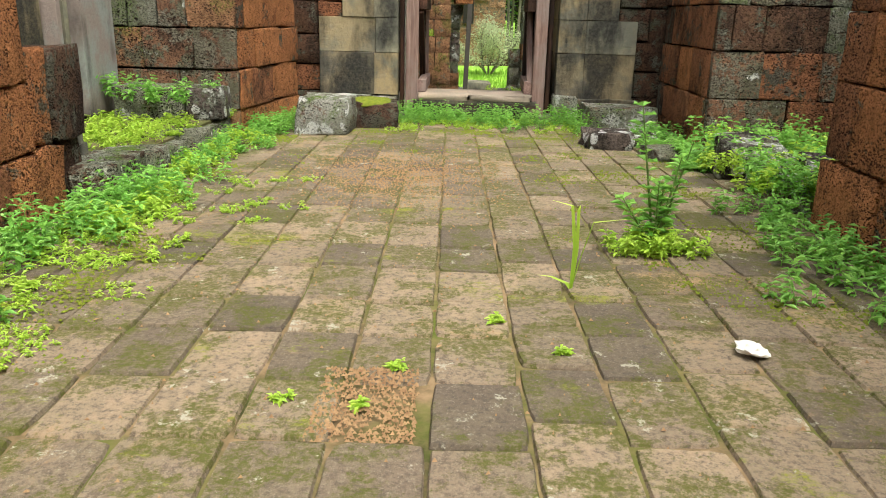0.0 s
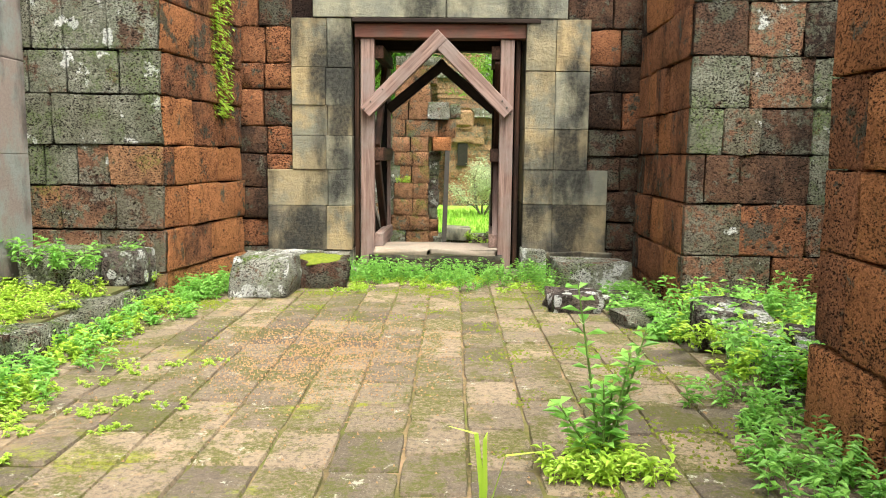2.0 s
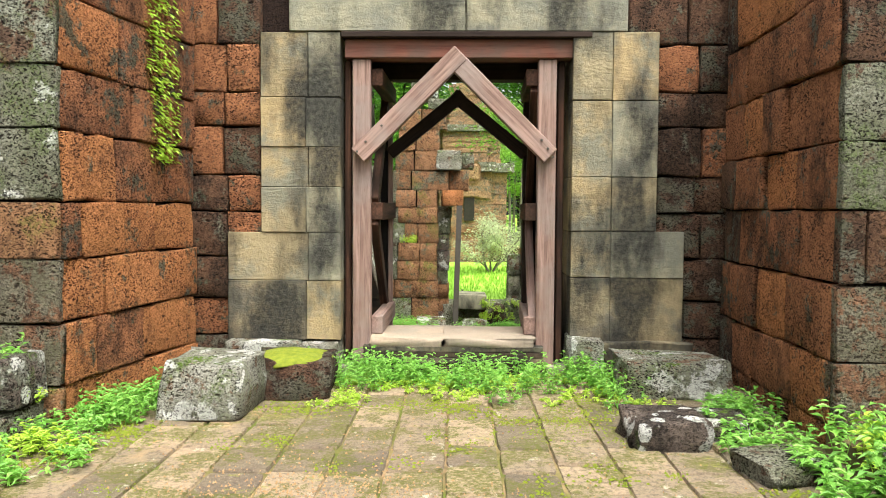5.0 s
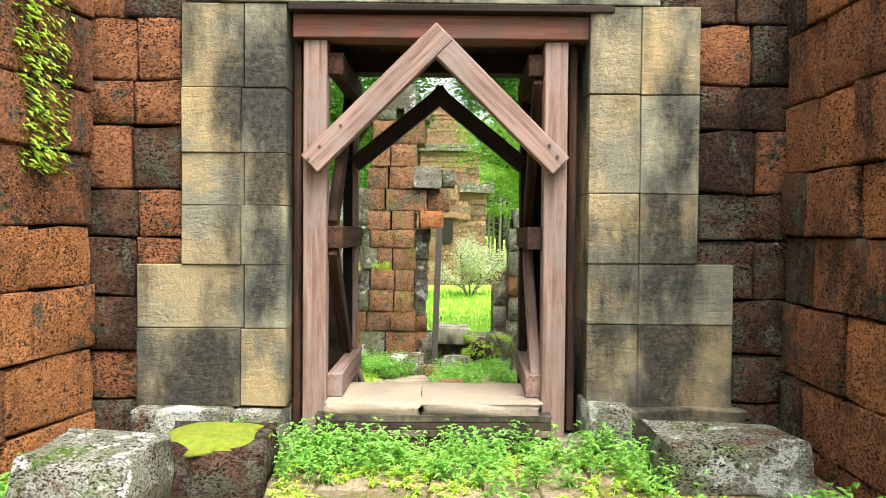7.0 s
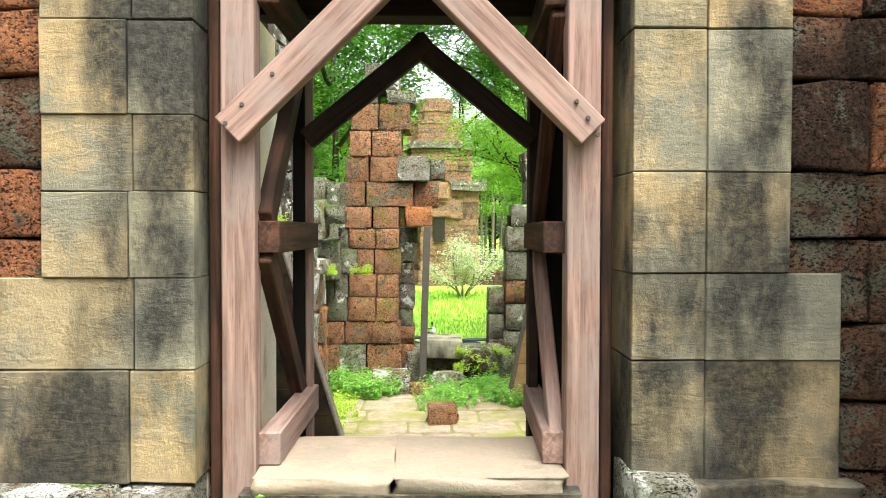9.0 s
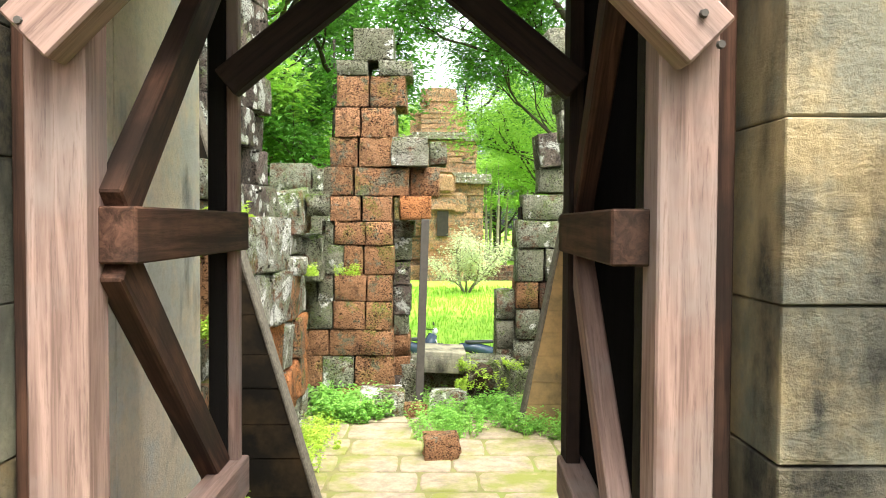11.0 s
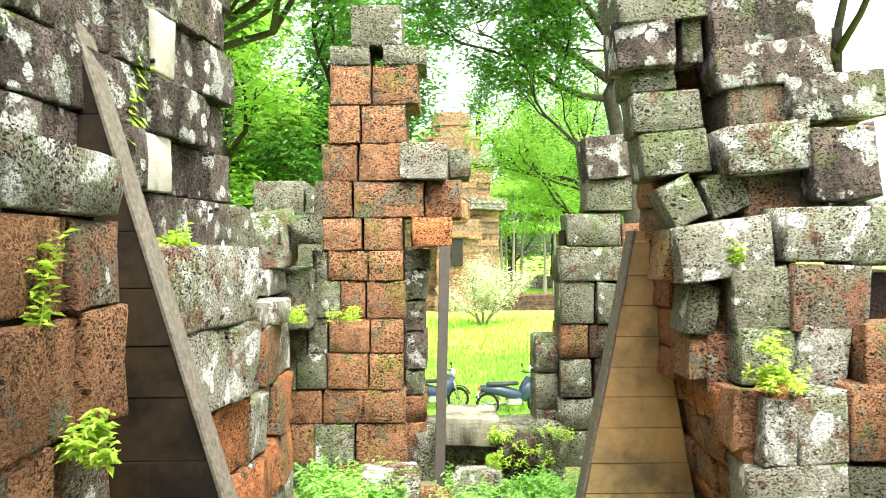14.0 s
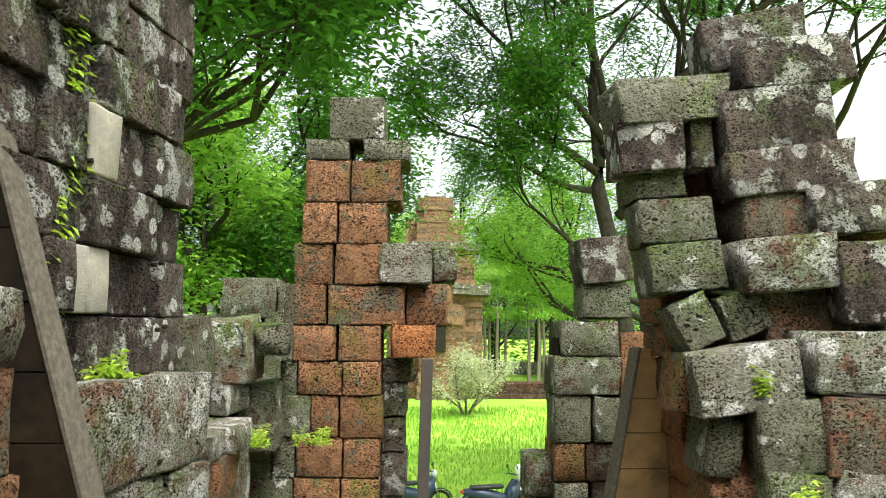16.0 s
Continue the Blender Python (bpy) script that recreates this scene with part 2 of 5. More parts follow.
def timber(name, a, b, c, along):
    """Weathered hardwood; along: the axis (0 x, 1 y, 2 z, 3 any) of the grain in the piece."""
    k = Mat(name, 0.75)
    tc = k.t.nodes.new("ShaderNodeTexCoord").outputs["Object"]
    mp = k.add("Mapping")
    s = [26.0, 26.0, 26.0]
    s[along] = 1.3
    mp.inputs["Scale"].default_value = s
    k.link(tc, mp.inputs["Vector"])
    g = k.noise(1.0, 6, 0.65, mp.outputs[0], 0.6)
    col = k.mix(k.ramp(g, 0.38, 0.62), a, b)
    col = k.mix(k.ramp(k.noise(2.4, 4, 0.6), 0.45, 0.62, 0, 0.75), col, c)
    fine = k.noise(4.0, 6, 0.75, mp.outputs[0], 0.3)
    col = k.mix(k.ramp(fine, 0.54, 0.66, 0, 0.5), col, tuple(q * 0.5 for q in a))
    mq = k.add("Mapping")
    mq.inputs["Scale"].default_value = [q / 9 for q in s]
    k.link(tc, mq.inputs["Vector"])
    col = k.mix(k.ramp(k.noise(1.0, 7, 0.75, mq.outputs[0], 0.8), 0.58, 0.68, 0, 0.6), col, tuple(q * 0.32 for q in a))
    return k.done(col, g, 0.45, 0.005)


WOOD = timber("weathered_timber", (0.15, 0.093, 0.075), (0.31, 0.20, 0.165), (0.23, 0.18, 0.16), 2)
# Passage timbers: dark reddish wood, darkened further for the shade in there.
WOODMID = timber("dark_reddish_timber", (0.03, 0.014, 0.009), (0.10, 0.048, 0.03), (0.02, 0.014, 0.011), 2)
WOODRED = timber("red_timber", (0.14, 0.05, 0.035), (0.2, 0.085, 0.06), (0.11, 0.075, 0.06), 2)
# Rear frame's backlit shade is put into this colour; the cap board shares it.
WOODDARK = timber("dark_or_backlit_timber", (0.010, 0.006, 0.005), (0.024, 0.014, 0.010), (0.032, 0.02, 0.015), 2)
# near-black: the shade of the gaps beside the rear posts, as a board colour
WOODGAPSHADE = timber("gap_shade_timber", (0.006, 0.005, 0.004), (0.010, 0.008, 0.007), (0.008, 0.007, 0.006), 2)


def leaf_material(name, a, b, glow=0.35):
    """Leaves: hue per leaf, some light passing through."""
    k = Mat(name, 0.55)
    col = k.mix(k.geo.outputs["Random Per Island"], a, b)
    k.link(col, k.b.inputs["Base Color"])
    tr = k.add("BsdfTranslucent")
    k.link(k.mix(0.5, col, tuple(min(1, c * 1.6) for c in b)), tr.inputs["Color"])
    mx = k.t.nodes.new("ShaderNodeMixShader")
    mx.inputs[0].default_value = glow
    k.link(k.b.outputs[0], mx.inputs[1])
    k.link(tr.outputs[0], mx.inputs[2])
    k.link(mx.outputs[0], k.t.nodes["Material Output"].inputs["Surface"])
    return k.m


WEED = leaf_material("weed_leaf", (0.11, 0.29, 0.04), (0.27, 0.5, 0.09))
LIME = leaf_material("lime_leaf", (0.26, 0.42, 0.03), (0.42, 0.56, 0.07))
TREELEAF = leaf_material("tree_leaf", (0.028, 0.09, 0.014), (0.095, 0.235, 0.03), 0.42)
LIGHTLEAF = leaf_material("light_leaf", (0.13, 0.28, 0.035), (0.25, 0.42, 0.06))
BLADE = leaf_material("grass_blade", (0.17, 0.36, 0.03), (0.29, 0.47, 0.06))
PALEBUSH = leaf_material("pale_bush_leaf", (0.30, 0.35, 0.18), (0.46, 0.49, 0.31))
BARK = two_tone("bark", (0.028, 0.023, 0.018), (0.06, 0.05, 0.04), 12, 0.95, 0.8, 0.02)
PALEBARK = two_tone("pale_bark", (0.2, 0.18, 0.14), (0.13, 0.11, 0.085), 12, 0.95, 0.8, 0.02)
STEM = two_tone("green_stem", (0.12, 0.2, 0.05), (0.16, 0.24, 0.06), 30)
TOWER = laterite("tower_brick", (0.42, 0.25, 0.14), (0.36, 0.20, 0.11), (0.4, 0.36, 0.27), 0.4, 0.2)
# Near-black colour in place of the shade inside openings.
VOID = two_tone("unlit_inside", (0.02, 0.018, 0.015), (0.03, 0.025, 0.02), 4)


def plain(name, colour, rough=0.5, metal=0.0):
    k = Mat(name, rough)
    k.b.inputs["Metallic"].default_value = metal
    return k.done(k.mix(k.ramp(k.noise(20, 4), 0.4, 0.7, 0, 0.4), colour, tuple(c * 0.6 for c in colour)))


RUBBER, CHROME = plain("rubber", (0.02, 0.02, 0.02), 0.8), plain("chrome", (0.6, 0.6, 0.6), 0.2, 1.0)
BIKEBLACK, BIKEBLUE = plain("black_plastic", (0.025, 0.026, 0.03), 0.35), plain("dark_blue_paint", (0.03, 0.05, 0.09), 0.25)
WHITEPLASTIC, BIKERED = plain("white_plastic", (0.75, 0.75, 0.75), 0.35), plain("red_lens", (0.5, 0.03, 0.02), 0.3)
PAPER = two_tone("paper", (0.75, 0.72, 0.66), (0.62, 0.58, 0.5), 14, 0.9)
IRON = plain("grey_steel", (0.085, 0.075, 0.065), 0.8, 0.2)

# ---- mesh helpers ----


def part(name, bm, material, parent=None, label="", smooth=False):
    """Links a bmesh as one mesh object, under a thing or a part."""
    me = bpy.data.meshes.new(name)
    bm.to_mesh(me)
    bm.free()
    me.materials.append(material)
    if smooth:
        me.shade_smooth()
    ob = new(name, me)
    if parent is not None:
        ob.parent = parent
    if label:
        tagged(ob, label)
    return ob


def soup(name, verts, faces, material, parent=None):
    me = bpy.data.meshes.new(name)
    me.from_pydata(verts, [], faces)
    me.materials.append(material)
    ob = new(name, me)
    if parent is not None:
        ob.parent = parent
    return ob


def box(bm, x0, x1, y0, y1, z0, z1, bevel=0.0, m=None):
    at = Matrix.Translation(((x0 + x1) / 2, (y0 + y1) / 2, (z0 + z1) / 2)) @ Matrix.Diagonal((x1 - x0, y1 - y0, z1 - z0, 1))
    got = bmesh.ops.create_cube(bm, size=1, matrix=(m or Matrix()) @ at)
    if bevel:
        edges = {e for v in got["verts"] for e in v.link_edges}
        bmesh.ops.bevel(bm, geom=list(edges), offset=bevel, segments=1, affect="EDGES")
    return bm


def beam(bm, a, b, wide, deep, bevel=0.006, side=(0, 1, 0)):
    """A squared timber from a to b, deep along side."""
    a, b = Vector(a), Vector(b)
    z = (b - a).normalized()
    y = (Vector(side) - z * z.dot(Vector(side))).normalized()
    x = y.cross(z)
    m = Matrix((x, y, z)).transposed().to_4x4()
    m.translation = (a + b) / 2
    n = (b - a).length / 2
    return box(bm, -wide / 2, wide / 2, -deep / 2, deep / 2, -n, n, bevel, m)


def tube(bm, pts, radii, sides=7):
    """A tapered, bent tube through pts."""
    rings = []
    for i, (p, r) in enumerate(zip(pts, radii)):
        p = Vector(p)
        d = (Vector(pts[min(i + 1, len(pts) - 1)]) - Vector(pts[max(i - 1, 0)])).normalized()
        q = d.to_track_quat("Z", "Y").to_matrix()
        rings.append([bm.verts.new(p + q @ Vector((r * math.cos(6.2832 * k / sides), r * math.sin(6.2832 * k / sides), 0))) for k in range(sides)])
    for a, b in zip(rings, rings[1:]):
        for k in range(sides):
            bm.faces.new((a[k], a[(k + 1) % sides], b[(k + 1) % sides], b[k]))
    bm.faces.new(rings[0][::-1])
    bm.faces.new(rings[-1])
    return bm


STONES = {}


def stone_mesh(material, rough):
    """One of ten worn block shapes of unit size in that material; rough ones are lumpy."""
    i = random.randrange(10)
    key = (material.name, rough, i)
    if key not in STONES:
        r = random.Random(i * 7 + int(rough * 100))
        bm = bmesh.new()
        bmesh.ops.create_cube(bm, size=1)
        for v in bm.verts:
            v.co += Vector((r.uniform(-1, 1), r.uniform(-1, 1), r.uniform(-1, 1))) * 0.03 * rough
        if rough < 0.5:
            bmesh.ops.bevel(bm, geom=bm.edges[:], offset=0.022 if rough > 0.3 else 0.01, segments=1, affect="EDGES")
        else:
            bmesh.ops.subdivide_edges(bm, edges=bm.edges[:], cuts=3, use_grid_fill=True)
            off = Vector((i * 3.1, i * 1.7, rough * 5))
            rim = 0.5 - 0.024 - 0.02 * rough
            for v in bm.verts:
                far = sorted(abs(q) for q in v.co)[1] > 0.42
                for a in range(3):
                    q = v.co[a]
                    if 0.2 < abs(q) < 0.3:
                        v.co[a] = math.copysign(rim, q)
                if far:
                    v.co *= 1 - 0.006 - 0.014 * rough
                v.co += Vector((noise.noise(v.co * 2.2 + off), noise.noise(v.co * 2.2 - off), noise.noise(v.co * 2.2 + off * 2))) * 0.055 * rough
                v.co += Vector((r.uniform(-1, 1), r.uniform(-1, 1), r.uniform(-1, 1))) * 0.007 * rough
        me = bpy.data.meshes.new("block")
        bm.to_mesh(me)
        bm.free()
        if rough >= 0.5:
            me.shade_smooth()
        me.materials.append(material)
        STONES[key] = me
    return STONES[key]


def block(parent, material, x0, x1, y0, y1, z0, z1, rough=0.6, rot=(0, 0, 0), name="block", m=None):
    ob = new(name, stone_mesh(material, rough))
    ob.parent = parent
    ob.matrix_basis = (m or Matrix()) @ pose((x0 + x1) / 2, (y0 + y1) / 2, (z0 + z1) / 2, *rot) @ Matrix.Diagonal((x1 - x0, y1 - y0, z1 - z0, 1))
    return ob


def thing(name, label, category, m=None, kind="", group=""):
    ob = new(name)
    ob.empty_display_size = 0.1
    ob.matrix_basis = m or Matrix()
    return tagged(ob, label, category, group, kind)


def coursed(name, label, m, length, top, pick, base=0.0, course=0.35, long=0.55, depth=0.34, back=0.6, rough=0.6, jut=0.012, lean=0.0, ragged=0.0, skip=None, joints=()):
    """A coursed block wall: local x along it, its face at y = 0 towards -y, its body behind. pick(u, z) gives the block's material."""
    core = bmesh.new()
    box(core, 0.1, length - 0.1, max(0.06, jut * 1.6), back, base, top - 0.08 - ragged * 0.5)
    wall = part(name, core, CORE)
    wall.matrix_basis = m
    tagged(wall, label, "wall", kind="structure")
    part("rubble_top", box(bmesh.new(), 0.11, length - 0.11, 0.07, back - 0.01, top - 0.1 - ragged * 0.5, top - 0.04 - ragged * 0.5), BROWN, wall)
    z = base
    rest = [b - a for a, b in zip(joints, joints[1:])]
    while z < top - 0.1:
        h = rest.pop(0) if rest else course * random.uniform(0.88, 1.12)
        if top - z - h < 0.15:
            h = top - z
        u = 0.0
        first = random.uniform(0.4, 1.0)
        while u < length - 0.02:
            w = long * random.uniform(0.62, 1.35) * first
            first = 1.0
            if length - u - w < 0.22:
                w = length - u
            if not (skip and skip(u + w / 2, z + h / 2)) and not (ragged and z + h > top - ragged and random.random() < 0.45):
                j = random.uniform(-jut, jut)
                block(wall, pick(u + w / 2, z + h / 2), u + 0.006, u + w - 0.006, j + lean * (z + h / 2 - base), depth + j + lean * (z + h / 2 - base), z + 0.006, z + h - 0.006, rough,
                      (random.uniform(-0.6, 0.6) - math.degrees(math.atan(lean)), random.uniform(-0.5, 0.5), random.uniform(-0.6, 0.6)))
            u += w
        z += h
    return wall


def mixed(*choices):
    """A pick of materials by weight, e.g. mixed((RED, 3), (DARK, 1))."""
    pool = [m for m, n in choices for _ in range(n)]
    return lambda u, z: random.choice(pool)


# ---- plants ----


def leaf(verts, faces, p, d, size, width=0.42, droop=0.25):
    """One folded leaf from p along d."""
    d = d.normalized()
    s = d.cross(Vector((0, 0, 1)))
    s = s.normalized() if s.length > 0.05 else Vector((1, 0, 0))
    n = s.cross(d)
    i = len(verts)
    verts += [tuple(p), tuple(p + d * size * 0.5 + s * size * width / 2 + n * size * 0.06), tuple(p + d * size - Vector((0, 0, droop * size))), tuple(p + d * size * 0.5 - s * size * width / 2 + n * size * 0.06)]
    faces += [(i, i + 1, i + 2), (i, i + 2, i + 3)]


def away(flat=0.5):
    a = random.uniform(0, 6.2832)
    return Vector((math.cos(a), math.sin(a), random.uniform(-0.3, 1.0) * flat * 2)).normalized()


def weeds(name, label, spots, height, size, sprigs, material, kind="stuff", category="weeds"):
    """Low leafy plants: at each spot some leaning sprigs with leaves up their stems."""
    verts, faces = [], []
    for x, y, z, r in spots:
        for _ in range(sprigs):
            a, d = random.uniform(0, 6.2832), r * math.sqrt(random.random())
            p = Vector((x + d * math.cos(a), y + d * math.sin(a), z))
            tip = Vector((random.uniform(-0.5, 0.5), random.uniform(-0.5, 0.5), 1)) * height * random.uniform(0.35, 1.1)
            for k in range(7):
                q = p + tip * (0.15 + 0.85 * k / 6)
                for _ in range(2):
                    leaf(verts, faces, q, away(0.35), size * random.uniform(0.6, 1.25))
            i = len(verts)
            w = 0.003
            verts += [tuple(p + Vector((-w, 0, 0))), tuple(p + Vector((w, 0, 0))), tuple(p + tip)]
            faces.append((i, i + 1, i + 2))
    return tagged(soup(name, verts, faces, material), label, category, kind=kind)


def limb(bm, start, way, length, radius, depth, tips, bend=0.35, rise=0.1):
    """A wandering branch that forks; the ends of its twigs go into tips."""
    pts, radii = [Vector(start)], [radius]
    d = Vector(way).normalized()
    steps = 4
    for i in range(steps):
        d = (d + Vector((random.uniform(-bend, bend), random.uniform(-bend, bend), random.uniform(-bend, bend) * 0.7 + rise))).normalized()
        pts.append(pts[-1] + d * length / steps)
        radii.append(radius * (1 - 0.6 * (i + 1) / steps))
    tube(bm, pts, radii, 6 if radius > 0.05 else 4)
    if depth == 0:
        tips += [(pts[-1], d), (pts[2], d), (pts[3], d)]
        return
    for p, k in ((pts[2], 1), (pts[3], 1), (pts[4], 2)):
        for _ in range(k):
            s = Vector((random.uniform(-1, 1), random.uniform(-1, 1), random.uniform(-0.5, 0.8)))
            limb(bm, p, d + s * 0.9, length * random.uniform(0.5, 0.75), radii[3] * 0.8, depth - 1, tips, bend, rise)
    if depth == 1:
        tips += [(pts[4], d), (pts[3], d), (pts[2], d)]


def crown_of(tips, per, radius, size, material, tree, width=0.42, flat=0.6):
    verts, faces = [], []
    for p, d in tips:
        for _ in range(per):
            q = p + Vector((random.gauss(0, 1), random.gauss(0, 1), random.gauss(0, flat))) * radius * 0.6
            leaf(verts, faces, q, away(0.3) + Vector((0, 0, -0.2)), size * random.uniform(0.6, 1.3), width)
    return soup("crown", verts, faces, material, tree)


def tree(label, root, limbs, bark, per, radius, size, material, depth=2, trunk=None, width=0.42, flat=0.6, group=""):
    """A tree from its trunk's points and radii and its main limbs (start, way, length, radius)."""
    t = thing("tree", label, "tree", Matrix.Translation(root), group=group)
    bm, tips = bmesh.new(), []
    if trunk:
        tube(bm, [p for p, _ in trunk], [r for _, r in trunk], 9)
    for start, way, length, r in limbs:
        limb(bm, start, way, length, r, depth, tips)
    part("trunk", bm, bark, t, smooth=True)
    crown_of(tips, per, radius, size, material, t, width, flat)
    return t

# ---- ground and platforms ----
bm = bmesh.new()
bmesh.ops.create_grid(bm, x_segments=60, y_segments=60, size=400, matrix=Matrix.Translation((0, 150, -2.45)))
for v in bm.verts:
    v.co.z += 0.12 * noise.noise(v.co * 0.05) * (1 if v.co.y > 22 else 0)
tagged(part("ground", bm, LAWN), "bright green lawn round the ruin", "lawn", kind="structure")

bm = bmesh.new()
box(bm, -4.4, 4.6, -3.2, 10.05, -2.6, -0.013)
floor_front = tagged(part("floor", bm, JOINT), "grey stone slab floor with mossy joints", "floor", kind="structure")
bm = bmesh.new()
box(bm, -1.2, 3.6, 11.5, 18.9, -2.6, -0.93)
floor_court = tagged(part("floor_court", bm, COURT), "sunken pale stone court floor with weeds", "floor", kind="structure")

# ---- walls of the front room ----
door_wall = thing("wall_door", "door wall of buff sandstone jambs and dark laterite", "wall", kind="structure")
bm = bmesh.new()
box(bm, -4.2, -0.14, 10.1, 11.8, -0.95, 4.0)
box(bm, 1.86, 4.4, 10.1, 11.8, -0.95, 4.0)
box(bm, -0.14, 1.86, 10.1, 11.5, 2.9, 4.0)
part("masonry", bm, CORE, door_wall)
part("rubble_top", box(bmesh.new(), -4.19, 4.39, 10.11, 11.49, 3.98, 4.05), BROWN, door_wall)
LEFT_JOINTS = (0.27, 0.76, 1.16, 1.53, 1.86, 2.26, 2.785)
for i, (z0, z1) in enumerate(zip(LEFT_JOINTS, LEFT_JOINTS[1:])):
    outer = -1.02 if i < 2 else -0.74
    mid = -0.37 + 0.02 * (i % 2)
    block(door_wall, BLACKSAND if i == 0 else BUFF, outer, mid - 0.003, 9.99 + 0.01 * (i % 2), 10.6, z0 + 0.002, z1 - 0.002, 0.25)
    block(door_wall, GREYSAND if i % 3 else BUFF, mid, -0.09, 9.995, 10.6, z0 + 0.002, z1 - 0.002, 0.25)
RIGHT_JOINTS = (0.27, 0.80, 1.18, 1.62, 2.24, 2.785)
for i, (z0, z1) in enumerate(zip(RIGHT_JOINTS, RIGHT_JOINTS[1:])):
    outer = 2.72 if i < 2 else 2.49
    block(door_wall, BLACKSAND if i == 0 else BUFF, 1.80, 2.12, 9.995, 10.6, z0 + 0.002, z1 - 0.002, 0.25)
    block(door_wall, BLACKSAND if i == 0 else (GREYSAND if i % 2 else BUFF), 2.123, outer, 9.99, 10.6, z0 + 0.002, z1 - 0.002, 0.25)
for x0, x1, m in ((-0.50, 0.93, GREYSAND), (0.935, 2.24, GREYSAND)):
    block(door_wall, m, x0, x1, 9.985, 10.6, 2.79, 3.32, 0.2)
block(door_wall, GREYSAND, -0.14, 1.86, 10.02, 11.45, 2.80, 2.95, 0.15, name="soffit_slab")
# laterite beside and above the jambs
random.seed(3)
z = 0.0
while z < 3.95:
    h = random.uniform(0.27, 0.4)
    for a, b in ((-1.42, -1.02 if z + h < 1.17 else -0.745), (2.725 if z + h < 1.19 else 2.495, 3.16)):
        if z > 2.6:
            a, b = (a, min(b, -0.505)) if a < 0 else (2.245, b)
        n = 2 if b - a > 0.45 else 1
        cut = random.uniform(0.4, 0.6)
        for u0, u1 in (((a, a + (b - a) * cut), (a + (b - a) * cut, b)) if n == 2 else ((a, b),)):
            j = random.uniform(-0.015, 0.02)
            block(door_wall, random.choice((RED, RED, DARK) if a < 0 else (DARK, DARK, DARK, RED)), u0 + 0.006, u1 - 0.006, 10.02 + j, 10.5 + j, z + 0.006, min(z + h, 4.0) - 0.006, 0.8)
    z += h
z = 3.325
for h in (0.34, 0.36):
    u = -0.5
    while u < 2.23:
        w = min(random.uniform(0.4, 0.75), 2.24 - u)
        block(door_wall, random.choice((RED, DARK, GREY)), u + 0.003, u + w - 0.003, 10.02, 10.5, z, z + h - 0.004, 0.7)
        u += w
    z += h
# pale lichen-covered plinth stones at the feet of the jambs
for x0, x1, y0, h in ((-1.0, -0.42, 9.86, 0.27), (-0.41, -0.1, 9.88, 0.25), (1.79, 2.06, 9.82, 0.31), (2.08, 2.75, 9.9, 0.285)):
    block(door_wall, PALE if x0 < 2.07 else BLACKSAND, x0, x1, y0, 10.3, -0.03, h, 1.2, name="plinth_stone")
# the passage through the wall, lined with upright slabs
# left slabs brightened in colour for missing light; right ones dark and streaked
for x0, x1, m in ((-0.17, -0.10, SMOOTHLIT), (1.82, 1.89, DARKSLAB)):
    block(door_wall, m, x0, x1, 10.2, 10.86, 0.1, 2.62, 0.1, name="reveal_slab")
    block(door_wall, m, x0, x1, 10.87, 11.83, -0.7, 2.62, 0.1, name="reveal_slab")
block(door_wall, SILL, 0.15, 0.76, 9.98, 10.66, 0.215, 0.298, 1.0, name="sill_slab")
block(door_wall, SILL, 0.765, 1.53, 9.97, 10.65, 0.215, 0.298, 1.0, name="sill_slab")
for i in range(4):
    block(door_wall, BLACKSAND if i % 2 else DARKSLAB, 0.1, 1.58, 9.96 - 0.012 * (i % 2) + 0.02 * (i == 3), 10.8, 0.05 + 0.045 * i, 0.088 + 0.045 * i, 0.2, name="sill_moulding")
block(door_wall, GREYSAND, -0.1, 1.82, 10.02, 11.5, -0.6, -0.2, 0.3, name="sill_slab")
block(door_wall, GREYSAND, -0.1, 1.82, 9.99, 10.5, -0.2, 0.06, 0.3, name="sill_slab")
block(door_wall, DARKSLAB, 0.1, 1.6, 9.93, 10.3, -0.05, 0.06, 0.3, name="step_slab")

random.seed(11)
left_pick = lambda u, z: random.choice((ORANGE, ORANGE, RED) if z < 1.3 else (RED, RED, ORANGE))
# darker blocks within half a metre of the corner put its shade into colour
right_pick = lambda u, z: random.choice((DARK, RED) if u < 0.5 else (RED, RED, ORANGE))
WEST_JOINTS = (0.0, 0.25, 0.64, 1.03, 1.39, 1.83, 2.21, 2.66, 3.2)
EAST_JOINTS = (0.0, 0.14, 0.51, 0.95, 1.36, 1.74, 2.16, 2.59, 3.2)
coursed("wall_west", "red laterite side wall with black stains", pose(-1.55, 8.37, 0, 0, 0, 90 - 9.5), 1.64, 3.2, left_pick, long=0.5, jut=0.016, rough=0.8, joints=WEST_JOINTS)
coursed("wall_east", "red-brown laterite side wall, darker blocks near the corner", pose(3.02, 9.99, 0, 0, 0, -90 - 1.5), 1.97, 3.2, right_pick, long=0.55, jut=0.016, rough=0.8, joints=EAST_JOINTS)
coursed("wall_west_return", "grey lichen-covered laterite return wall", pose(-4.0, 8.3, 0), 2.45, 3.2,
        lambda u, z: random.choice((GREY, GREY, GREY, RUST)) if z > 1.3 else random.choice((RUST, GREY, RUST, BROWN)), long=0.40, rough=0.9, jut=0.014, depth=0.075, joints=WEST_JOINTS)
